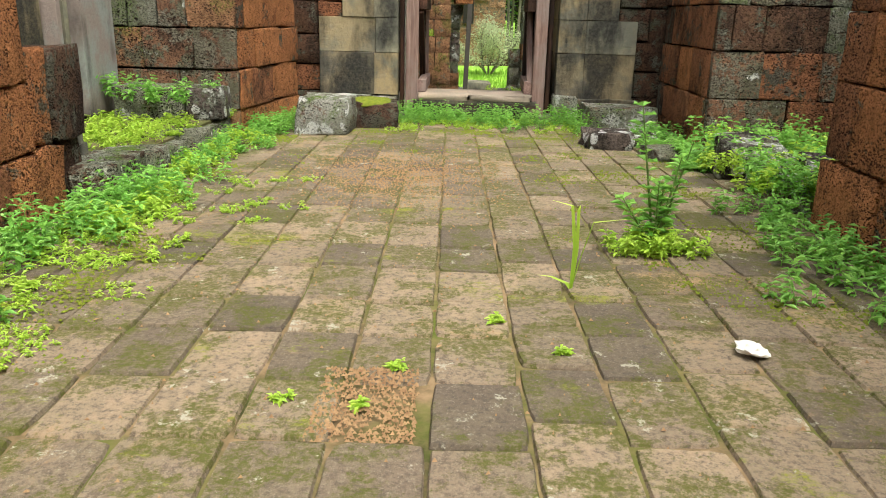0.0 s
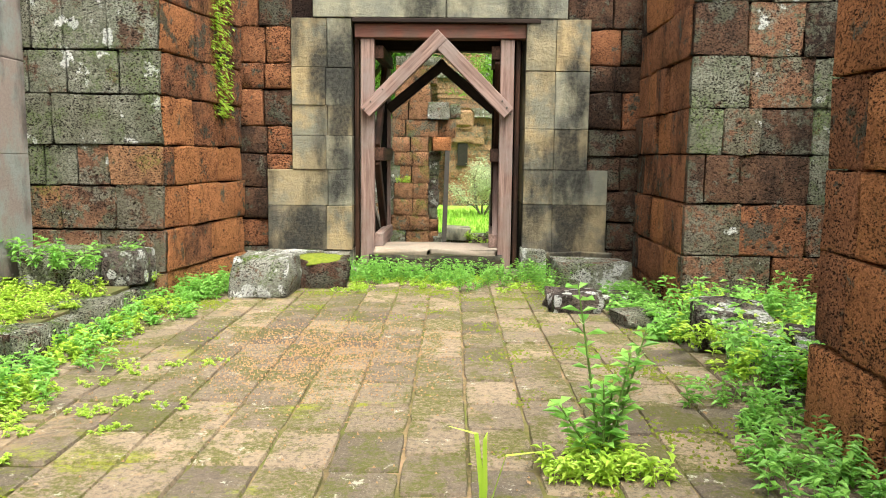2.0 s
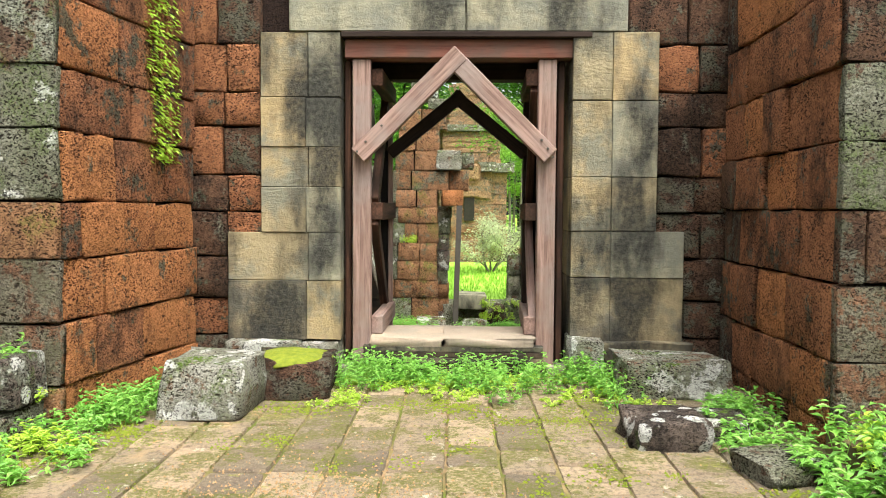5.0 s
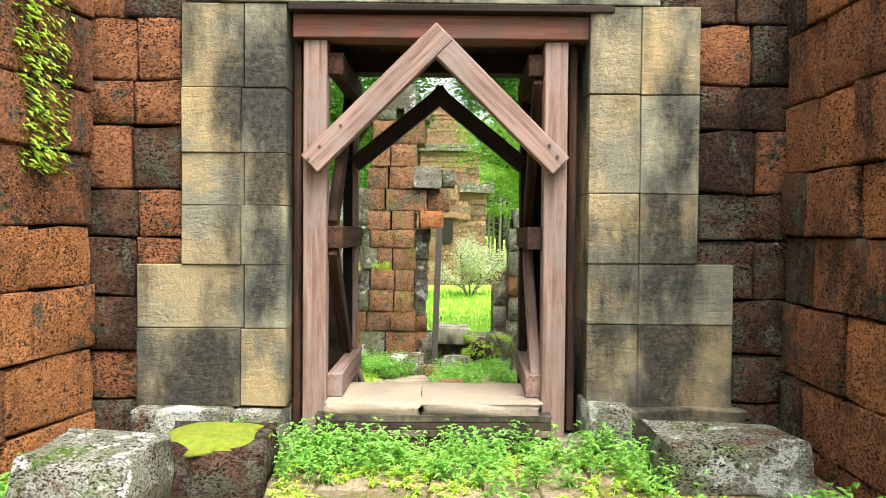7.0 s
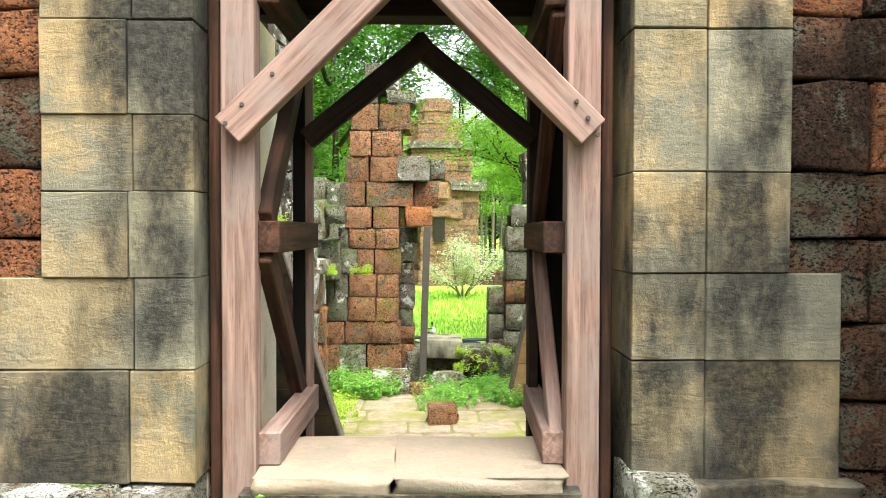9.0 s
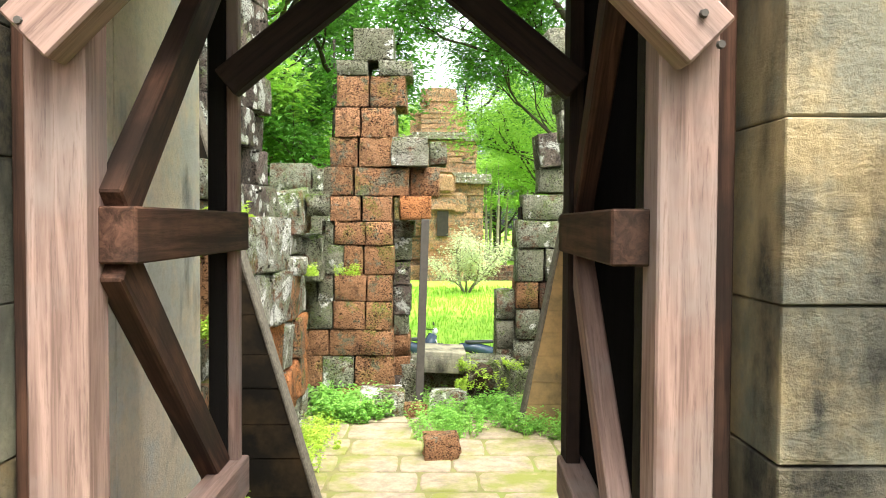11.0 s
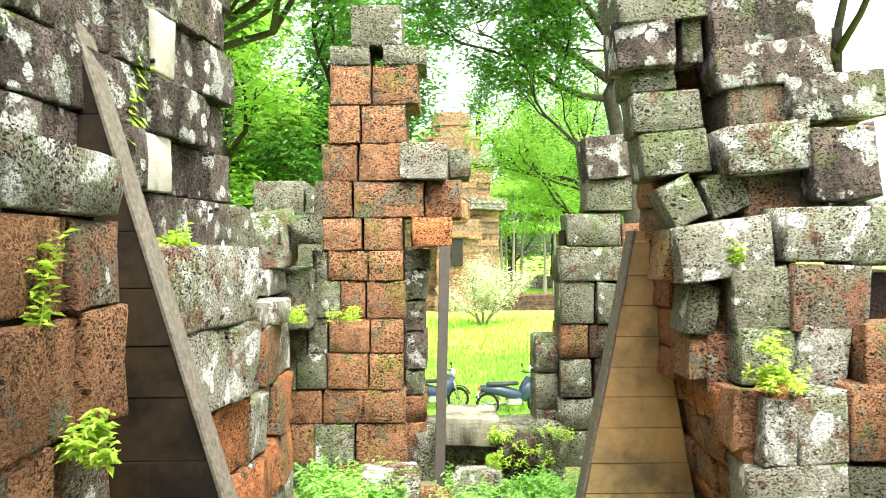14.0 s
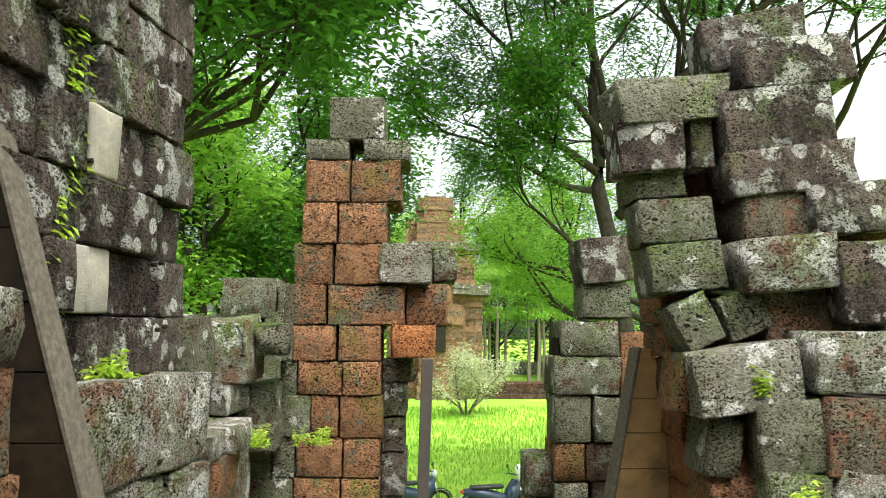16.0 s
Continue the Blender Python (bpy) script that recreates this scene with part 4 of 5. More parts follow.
while z < 2.75:
    h = random.uniform(0.2, 0.3)
    x = 2.89 - 0.175 * (z - 0.4)
    block(right_up, random.choice((BROWN, RUST, RED)), x, 3.3, 16.6 + random.uniform(-0.03, 0.03), 17.1, z, z + h - 0.005, 0.8)
    x = min(2.62, 2.60 - 0.13 * (z - 0.8))
    block(right_up, random.choice((DARK, RED, BROWN)), x, 3.3, 16.05 + random.uniform(-0.03, 0.03), 16.6, z, z + h - 0.005, 0.8)
    z += h
buttress("tall dark brown patchy concrete buttress against the leaning wall", (-0.95, -0.98), (0.20, -0.85), 2.5, 13.9, 14.06, 1, CONCRETE)

# ---- loose stones ----

def loose(label, mat, x0, x1, y0, y1, z0, z1, rz=0, rough=1.4, top=None):
    rough *= 1.5
    t = thing("fallen_stone", label, "stone", pose((x0 + x1) / 2, (y0 + y1) / 2, z0, 0, 0, rz))
    block(t, mat, (x0 - x1) / 2, (x1 - x0) / 2, (y0 - y1) / 2, (y1 - y0) / 2, 0, z1 - z0, rough, name="body")
    if top:
        bm = bmesh.new()
        bmesh.ops.create_icosphere(bm, subdivisions=4, radius=1)
        for v in bm.verts:
            n = 1 + 0.14 * noise.noise(v.co * 2.5) + 0.05 * noise.noise(v.co * 9)
            q = max(abs(v.co.x), abs(v.co.y), 0.3) / max(0.3, math.hypot(v.co.x, v.co.y))
            v.co = Vector((v.co.x * (x1 - x0) * 0.5 * n * (1.35 - 0.35 * q), v.co.y * (y1 - y0) * 0.5 * n * (1.35 - 0.35 * q), z1 - z0 - 0.03 + v.co.z * 0.07 * n))
        part("moss_cap", bm, top, t, "cushion of yellow-green moss", smooth=True)
    return t


loose("grey lichened fallen block with a worn top", PALE, -1.02, -0.5, 8.5, 9.05, -0.01, 0.36, -4, 1.2)
loose("fallen block under a cushion of yellow-green moss", DARK, -0.62, -0.06, 9.05, 9.6, -0.01, 0.27, 3, 1.2, MOSS)
loose("flat grey fallen slab", SLATE, 1.88, 2.3, 7.95, 8.4, -0.01, 0.17, 8, 1.6)
loose("flat grey fallen slab in weeds", SLATE, 2.3, 2.62, 8.15, 8.5, -0.01, 0.12, -12, 1.6)
loose("pale lichened fallen block", PALE, 2.08, 2.84, 9.15, 9.7, -0.01, 0.26, -2, 1.2)
loose("low flat stone in weeds", GREY, 2.35, 2.75, 7.45, 7.8, -0.01, 0.1, 15, 1.6)
before_court = set(scene.objects)
loose("small brown pitted block on the court floor", BROWN, 0.92, 1.28, 15.52, 15.8, -0.94, -0.70, 2, 1.2)
loose("pale cut block among weeds", PALE, 0.14, 0.66, 17.2, 17.6, -0.94, -0.62, 2, 0.9)
loose("pale cut block among weeds", PALE, 0.98, 1.42, 17.3, 17.6, -0.94, -0.66, -6, 1.0)
loose("small tilted brown stone", BROWN, 0.66, 0.92, 17.15, 17.4, -0.94, -0.78, 20, 1.6)
court_things += [o for o in scene.objects if o not in before_court and o.parent is None]

# ---- motorbikes on the lawn ----


def ring(bm, radius, thick, m, seg=22, sides=7):
    v = [[bm.verts.new(m @ Vector(((radius + thick * math.cos(6.2832 * j / sides)) * math.cos(6.2832 * i / seg), thick * math.sin(6.2832 * j / sides), (radius + thick * math.cos(6.2832 * j / sides)) * math.sin(6.2832 * i / seg)))) for j in range(sides)] for i in range(seg)]
    for i in range(seg):
        for j in range(sides):
            bm.faces.new((v[i][j], v[(i + 1) % seg][j], v[(i + 1) % seg][(j + 1) % sides], v[i][(j + 1) % sides]))
    return bm


def rod(bm, a, b, r, sides=8):
    return tube(bm, [a, (Vector(a) + Vector(b)) / 2, b], [r, r, r], sides)


def motorbike(label, m):
    t = thing("motorbike", label, "motorbike", m, group="parked motorbikes")
    for x in (-0.62, 0.62):
        w = part("wheel", ring(bmesh.new(), 0.225, 0.014, pose(x, 0, 0.28)), CHROME, t, smooth=True)
        part("tyre", ring(bmesh.new(), 0.25, 0.034, pose(x, 0, 0.28)), RUBBER, w, smooth=True)
        bm = bmesh.new()
        for k in range(12):
            a = 6.2832 * k / 12
            rod(bm, (x, 0, 0.28), (x + 0.22 * math.cos(a), 0, 0.28 + 0.22 * math.sin(a)), 0.004, 4)
        part("spokes", bm, CHROME, w)
        bm = bmesh.new()
        for k in range(7):
            a = radians(30 + 18 * k)
            box(bm, -0.06, 0.06, -0.055, 0.055, -0.01, 0.01, 0, pose(x + 0.31 * math.cos(a), 0, 0.28 + 0.31 * math.sin(a), 0, 90 - math.degrees(a), 0))
        part("mudguard", bm, BIKEBLUE, t)
    part("seat", box(bmesh.new(), -0.62, 0.12, -0.13, 0.13, 0.70, 0.79, 0.03), BIKEBLACK, t, smooth=True)
    bm = bmesh.new()
    tube(bm, [(-0.78, 0, 0.66), (-0.35, 0, 0.6), (0.0, 0, 0.5), (0.25, 0, 0.45)], [0.07, 0.13, 0.14, 0.1], 10)
    part("body", bm, BIKEBLUE, t, smooth=True)
    bm = bmesh.new()
    tube(bm, [(0.2, 0, 0.35), (0.33, 0, 0.6), (0.45, 0, 0.85)], [0.12, 0.17, 0.12], 10)
    part("leg_shield", bm, BIKEBLUE, t, smooth=True)
    part("engine", box(bmesh.new(), -0.18, 0.22, -0.12, 0.12, 0.22, 0.42, 0.04), CHROME, t)
    bm = bmesh.new()
    rod(bm, (-0.7, 0.15, 0.28), (0.05, 0.15, 0.26), 0.04)
    part("exhaust", bm, CHROME, t, smooth=True)
    bm = bmesh.new()
    for s in (-0.08, 0.08):
        rod(bm, (0.62, s, 0.28), (0.44, s, 0.85), 0.022)
    part("fork", bm, CHROME, t, smooth=True)
    bm = bmesh.new()
    tube(bm, [(0.34, -0.34, 0.99), (0.42, -0.1, 0.98), (0.42, 0.1, 0.98), (0.34, 0.34, 0.99)], [0.018] * 4, 7)
    part("handlebar", bm, BIKEBLACK, t, smooth=True)
    for s in (-0.3, 0.3):
        bm = bmesh.new()
        rod(bm, (0.38, s, 0.99), (0.36, s * 1.1, 1.14), 0.006, 5)
        box(bm, 0.34, 0.36, s * 1.1 - 0.06, s * 1.1 + 0.06, 1.1, 1.19, 0.01)
        part("mirror", bm, BIKEBLACK, t)
    bm = bmesh.new()
    bmesh.ops.create_uvsphere(bm, u_segments=12, v_segments=8, radius=0.1, matrix=pose(0.5, 0, 0.93) @ Matrix.Diagonal((0.8, 1, 0.9, 1)))
    part("headlight", bm, WHITEPLASTIC, t, smooth=True)
    part("tail_light", box(bmesh.new(), -0.84, -0.76, -0.06, 0.06, 0.62, 0.69, 0.015), BIKERED, t)
    part("number_plate", box(bmesh.new(), -0.86, -0.845, -0.1, 0.1, 0.45, 0.58), WHITEPLASTIC, t)
    bm = bmesh.new()
    rod(bm, (-0.02, 0.1, 0.25), (-0.1, 0.26, 0.0), 0.012)
    part("kickstand", bm, CHROME, t)
    return t


bike = motorbike("dark blue underbone motorbike parked on the lawn", pose(2.5, 28.2, -2.45, -6, 0, 12))
copy_thing(bike, pose(0.65, 28.6, -2.45, -6, 0, 20))
helmet = thing("helmet", "white helmet hung on a motorbike mirror", "helmet", pose(2.98, 28.1, -1.33))
bm = bmesh.new()
bmesh.ops.create_uvsphere(bm, u_segments=16, v_segments=10, radius=0.14, matrix=Matrix.Diagonal((1, 0.85, 1, 1)))
bmesh.ops.delete(bm, geom=[v for v in bm.verts if v.co.z < -0.09], context="VERTS")
part("shell", bm, WHITEPLASTIC, helmet, smooth=True)
part("visor", box(bmesh.new(), 0.09, 0.14, -0.09, 0.09, -0.06, 0.05, 0.02), BIKEBLACK, helmet)

# ---- far brick tower ----
tower = thing("brick_tower", "orange-brown brick temple tower with stepped roof", "tower", pose(1.45, 64, -2.45))
random.seed(41)


def tier(z0, z1, half, n, mat=TOWER):
    """A storey of the tower as courses with corner projections."""
    z = z0
    while z < z1 - 0.02:
        h = min((z1 - z0) / n, z1 - z)
        s = random.uniform(-0.05, 0.05)
        for a, d in ((half, half * 0.62), (half * 0.62, half)):
            block(tower, mat, -a - s, a + s, -d - s, d + s, z, z + h - 0.02, 0.25, name="course")
        z += h


tier(0, 1.0, 4.2, 3)
tier(1.0, 6.6, 3.2, 14)
tier(6.6, 7.3, 3.75, 2, GREY)
tier(7.3, 9.6, 2.7, 6)
tier(9.6, 10.1, 2.95, 2, GREY)
tier(10.1, 11.8, 2.0, 5)
tier(11.8, 13.4, 1.3, 5)
porch = part("porch", box(bmesh.new(), -0.9, 1.6, -5.0, -3.1, 0, 5.6, 0.08), TOWER, tower)
for i in range(14):
    s = random.uniform(-0.05, 0.05) + (0.12 if i in (0, 1, 11, 12) else 0)
    block(porch, random.choice((TOWER, TOWER, BROWN)), -1.0 - s, 1.7 + s, -5.1 - s, -3.3, 0.42 * i, 0.42 * i + 0.41, 0.25, name="course")
# closed porch: a near-black panel on its front stands in for doorway shade
part("doorway", box(bmesh.new(), -0.1, 0.65, -5.26, -5.0, 3.0, 4.65), VOID, porch, "dark panel standing for the unlit doorway")
part("lintel", box(bmesh.new(), -0.5, 1.05, -5.36, -5.1, 4.7, 5.1, 0.05), TOWER, porch)
part("pediment", beam(bmesh.new(), (0.3, -5.1, 5.7), (0.3, -5.1, 7.2), 1.6, 0.4, 0.3), TOWER, porch)
base = thing("stone_platform", "long low dark stone platform on the lawn", "platform", pose(6.6, 61, -2.45))
for i in range(3):
    block(base, DARK, -3.5 + 0.4 * i, 3.5 - 0.4 * i, -1.5 + 0.3 * i, 1.5, 0.32 * i, 0.32 * i + 0.31, 0.3, name="course")
fence = thing("boundary_wall", "long low boundary wall far across the lawn", "wall", pose(10, 88, -2.45))
for i in range(14):
    block(fence, PALE, -28 + 4 * i, -24.05 + 4 * i, 0, 0.5, 0, 1.3, 0.2, name="panel")

# ---- trees ----
random.seed(51)
bush = thing("bush", "pale twiggy shrub on the lawn", "shrub", Matrix.Translation((2.9, 50.4, -2.45)))
bm, tips = bmesh.new(), []
for k in range(9):
    a = k * 0.7
    bm = bmesh.new()
    limb(bm, (0.15 * math.cos(a), 0.15 * math.sin(a), 0), (0.75 * math.cos(a), 0.75 * math.sin(a), 0.95), 2.2, 0.06, 1, tips)
    part("stem", bm, PALEBARK, bush)
crown_of(tips, 34, 0.42, 0.17, PALEBUSH, bush)

# the big tree whose boughs hang over the gateway
tree("large dark green broadleaf tree with spreading boughs", (-6.5, 25, -2.45),
     [((0.2, 0, 5.0), (1, -0.1, 0.14), 5.5, 0.08), ((0.3, 0, 5.7), (1, -0.25, 0.2), 6.0, 0.10), ((0.2, 0, 6.4), (1, 0.2, 0.22), 6.5, 0.12), ((0, 0, 7.2), (0.8, -0.5, 0.6), 5.0, 0.16),
      ((0, 0, 7.5), (0.3, 0.6, 0.8), 5, 0.15), ((0, 0, 7), (-0.8, -0.3, 0.5), 5, 0.15), ((0.2, 0, 7.6), (1, 0.05, 0.5), 7.5, 0.17), ((0, 0, 6.8), (0.9, -0.8, 0.15), 5.0, 0.14)],
     BARK, 56, 0.9, 0.22, TREELEAF, 3, [((0, 0, 0), 0.55), ((0.1, 0, 2), 0.42), ((0.15, 0.05, 5), 0.36), ((0, 0, 7.6), 0.25)])
# the open tree with dark limbs against the sky
tree("open feathery tree with dark bare limbs", (5.2, 26, -2.45),
     [((-0.9, 0, 7.3), (-1, 0, 0.45), 3.0, 0.10), ((-0.8, 0, 6.9), (-1, 0.1, 0.1), 2.6, 0.08), ((-0.85, 0, 7.4), (0.25, 0, 1), 3.6, 0.13), ((-0.6, 0, 8.0), (-0.55, 0.2, 1), 3.4, 0.11),
      ((-0.5, 0, 6.4), (0.95, 0, 0.75), 4.2, 0.13), ((-0.3, 0, 7.6), (0.6, 0.4, 1), 4.0, 0.12), ((-0.5, 0, 5.6), (-1, -0.1, 0.1), 2.2, 0.06), ((-0.3, 0, 8.2), (1, -0.1, 0.55), 4.2, 0.11), ((-0.7, 0, 7.9), (-0.9, -0.2, 0.8), 4.6, 0.10), ((-0.6, 0, 8.2), (-0.1, -0.3, 1), 4.4, 0.10)],
     BARK, 22, 0.36, 0.13, TREELEAF, 3, [((0, 0, 0), 0.26), ((-0.25, 0, 3.0), 0.2), ((-0.6, 0, 5.6), 0.16), ((-0.9, 0, 7.0), 0.15), ((-0.75, 0, 7.8), 0.13)], 0.4, 0.3)
tree("light green feathery tree behind the gateway", (8.0, 36, -2.45),
     [((0, 0, 4.5), (-1, -0.1, 0.3), 3.6, 0.12), ((0, 0, 5.0), (-0.8, 0.3, 0.5), 3.6, 0.12), ((0, 0, 5.4), (0.6, 0, 0.8), 4, 0.12), ((0, 0, 3.8), (-0.9, -0.3, 0.05), 3.4, 0.1)],
     BARK, 50, 0.7, 0.17, LIGHTLEAF, 2, [((0, 0, 0), 0.28), ((0.1, 0, 2.5), 0.22), ((0, 0, 5.4), 0.16)], 0.36, 0.4)

tree("open feathery tree with dark limbs beyond the tumbled wall", (10.5, 29, -2.45),
     [((0, 0, 6.5), (-0.9, -0.1, 0.8), 5.0, 0.15), ((0, 0, 7.5), (-0.6, 0.1, 1), 4.5, 0.14), ((0, 0, 8.0), (0.4, 0.3, 1), 4.0, 0.13), ((0, 0, 6.8), (-1, 0.2, 0.35), 4.5, 0.12), ((0, 0, 8.4), (-1, -0.2, 0.7), 4.6, 0.12), ((0, 0, 8.6), (0.3, -0.6, 0.5), 4.0, 0.1)],
     BARK, 24, 0.5, 0.14, TREELEAF, 3, [((0, 0, 0), 0.32), ((0.1, 0, 4.0), 0.24), ((0, 0, 7.0), 0.2), ((0, 0, 9.2), 0.13)], 0.4, 0.4)

# woods round the lawn: a few trees built once and then copied
kinds = []
for k, (h, mat) in enumerate(((13, TREELEAF), (11, LIGHTLEAF), (15, TREELEAF), (9, LIGHTLEAF))):
    random.seed(60 + k)
    kinds.append(tree(("tall dark green tree at the edge of the woods", "light green tree at the edge of the woods")[k % 2], (-16 - 5 * k, 46 + 4 * k, -2.45),
                      [((0, 0, h * (0.25 + 0.12 * i)), (math.cos(2.4 * i), math.sin(2.4 * i), 0.55), h * 0.34, 0.16) for i in range(6)],
                      BARK, 30, 1.05, 0.36, mat, 2, [((0, 0, 0), 0.32), ((0.2, 0.1, h * 0.5), 0.22), ((0.1, 0, h), 0.08)], 0.5, 0.7, "trees of the woods"))
random.seed(70)
spots = [(-9, 52), (-6.5, 58), (-12, 60), (-3.8, 66), (-4, 48), (-8.5, 44), (-14, 50), (-1, 78), (-7, 72), (7.5, 84), (12, 80), (17, 86), (22, 78), (13, 96), (5, 96), (-2, 94), (-12, 84), (30, 88), (-20, 62), (-26, 70), (9, 104), (0, 106), (17, 104), (-13, 36), (-18, 40)]
for i, (x, y) in enumerate(spots):
    copy_thing(kinds[i % 4], pose(x, y, -2.45, 0, 0, random.uniform(0, 360)) @ Matrix.Scale(random.uniform(0.85, 1.25), 4))
verts, faces = [], []
for _ in range(9000):
    leaf(verts, faces, Vector((random.uniform(-34, 48), random.uniform(98, 112), -2.4 + 6.5 * random.random() ** 1.3)), away(0.4), random.uniform(0.5, 0.95), 0.5)
tagged(soup("thicket", verts, faces, LIGHTLEAF), "pale green thicket closing the far side of the lawn", "thicket", kind="stuff")
# slim pole-like trunks beyond the lawn
pole = thing("slim_tree", "slim bare-trunked tree beyond the lawn", "tree", pose(5.6, 74, -2.45), group="slim trees beyond the lawn")
bm, tips = bmesh.new(), []
tube(bm, [(0, 0, 0), (0.1, 0, 3), (0, 0.1, 6), (0.1, 0, 9)], [0.16, 0.13, 0.1, 0.05], 7)
part("trunk", bm, PALEBARK, pole)
crown_of([(Vector((random.uniform(-1, 1), random.uniform(-1, 1), random.uniform(5.5, 9.5))), Vector((0, 0, 1))) for _ in range(26)], 26, 0.7, 0.3, LIGHTLEAF, pole)
for i in range(17):
    copy_thing(pole, pose(5.0 + 0.95 * i + random.uniform(-0.4, 0.4), 76 + random.uniform(-4, 9), -2.45, 0, random.uniform(-3, 3), random.uniform(0, 360)))

# ---- weeds, grass and small plants ----
random.seed(81)
U = random.uniform
G = random.gauss
spots = [(-1.5 + G(0, 0.16), 5.0 + 0.085 * i + U(-0.1, 0.1), 0.0, 0.11) for i in range(40)]
weeds("weeds", "low green weeds along the ledge", spots, 0.15, 0.055, 5, WEED)
spots = [(-1.42 + G(0, 0.14), U(4.6, 8.4), 0.0, 0.1) for i in range(26)]
weeds("weeds", "yellow-green weeds along the ledge", spots, 0.13, 0.055, 6, LIME)
spots = [(U(-2.7, -1.7), U(6.0, 8.2), 0.2, 0.15) for i in range(40)]
weeds("weeds", "bright green weeds on the raised bed", spots, 0.10, 0.05, 7, LIME)
spots = [(U(-2.7, -1.8), U(7.2, 8.2), 0.4, 0.14) for i in range(8)]
weeds("weeds", "dark green weeds against the return wall", spots, 0.22, 0.07, 5, WEED)
spots = [(-1.55 + G(0, 0.17), U(2.6, 5.6), 0.0, 0.15) for i in range(34)]
weeds("weeds", "leafy green weeds at the foot of the low wall", spots, 0.24, 0.06, 6, WEED)
spots = [(-1.35 + G(0, 0.2), U(2.6, 5.8), 0.0, 0.12) for i in range(30)]
weeds("weeds", "yellow-green creeping weeds on the floor's edge", spots, 0.05, 0.035, 7, LIME)
spots = [(2.62 + G(0, 0.14), U(3.3, 5.6), 0.0, 0.13) for i in range(34)]
weeds("weeds", "leafy green weeds at the foot of the orange wall", spots, 0.17, 0.06, 5, WEED)
spots = [(U(2.75, 3.9), U(5.4, 7.85), 0.1, 0.16) for i in range(46)]
weeds("weeds", "thick green weeds in the recess", spots, 0.28, 0.07, 6, WEED)
spots = [(U(2.65, 3.8), U(5.4, 7.6), 0.1, 0.16) for i in range(40)]
weeds("weeds", "yellow-green weeds in the recess", spots, 0.2, 0.06, 6, LIME)
spots = [(2.62 + G(0, 0.14), U(6.9, 9.0), 0.0, 0.11) for i in range(26)]
weeds("weeds", "green weeds round the fallen slabs", spots, 0.17, 0.065, 5, WEED)
spots = [(U(-0.5, 2.2), 9.84 - abs(G(0, 0.3)), 0.0, 0.1) for i in range(80)]
weeds("weeds", "low clover-like weeds before the door", spots, 0.21, 0.05, 6, WEED)
spots = [(U(-0.9, 2.5), 9.8 - abs(G(0, 0.42)), 0.0, 0.12) for i in range(70)]
weeds("weeds", "creeping yellow-green weeds before the door", spots, 0.05, 0.035, 7, LIME)
spots = [(-1.3 + G(0, 0.14), 8.2 + U(0, 1.6), 0.0, 0.1) for i in range(24)]
weeds("weeds", "weeds round the fallen blocks", spots, 0.18, 0.055, 6, WEED)
spots = [(-1.05 + G(0, 0.16) - 0.02 * i, 3.0 + 0.13 * i + U(-0.1, 0.1), 0.0, 0.13) for i in range(34)]
weeds("weeds", "creeping yellow-green moss weed at the floor's edge", spots, 0.03, 0.022, 16, LIME)
spots = [(G(-0.7, 0.25), U(5.0, 6.4), 0.0, 0.1) for i in range(12)]
weeds("weeds", "creeping yellow-green weed in the joints", spots, 0.03, 0.02, 12, LIME)
before_court = set(scene.objects)
spots = [(U(0.9, 3.0), U(16.3, 17.7), -0.93, 0.16) for i in range(90)]
weeds("weeds", "green weeds over the court's end", spots, 0.24, 0.055, 8, WEED)
spots = [(U(-0.45, 0.5), U(16.9, 17.75), -0.93, 0.16) for i in range(36)]
weeds("weeds", "green weeds at the foot of the pier", spots, 0.3, 0.07, 8, WEED)
spots = [(U(-0.35, -0.05), U(14.0, 17.0), -0.93, 0.14) for i in range(30)]
weeds("weeds", "yellow-green weeds along the court wall", spots, 0.16, 0.045, 8, LIME)
spots = [(U(-0.5, 0.1), U(17.0, 17.4), 0.75, 0.1) for i in range(5)]
weeds("weeds", "moss and weeds on the rubble", spots, 0.14, 0.045, 7, LIME)
spots = [(U(1.35, 2.1), U(17.55, 17.9), U(-0.75, -0.4), 0.1) for i in range(14)]
weeds("weeds", "moss and weeds over the broken sill", spots, 0.12, 0.045, 7, LIME)
for x, y, z, r, n in ((-0.62, 13.05, 1.2, 0.1, 5), (-0.44, 13.2, 0.6, 0.05, 3), (-0.42, 13.2, -0.6, 0.12, 6), (-0.7, 14.9, 1.42, 0.12, 4), (2.98, 15.1, 0.6, 0.12, 5), (2.86, 15.55, 1.25, 0.05, 2)):
    weeds("wall_fern", "small bright fern rooted in the wall", [(x + U(-r, r) * 0.5, y + U(-r, r), z + U(-r, r), r) for _ in range(n)], 0.14, 0.06, 6, LIME, category="fern")

court_things += [o for o in scene.objects if o not in before_court]

# climbing creeper in the corner of the room and down the leaning wall
verts, faces = [], []
for _ in range(1700):
    z = U(1.7, 3.9)
    leaf(verts, faces, Vector((-1.30 + U(-0.1, 0.02) - 0.03, 9.52 + U(-0.2, 0.2) * (0.35 + 0.32 * z), z)), Vector((1, U(-0.6, 0.6), U(-0.9, 0.1))), U(0.03, 0.06), 0.6)
tagged(soup("creeper", verts, faces, LIME), "green creeper hanging down the wall corner", "creeper")
verts, faces = [], []
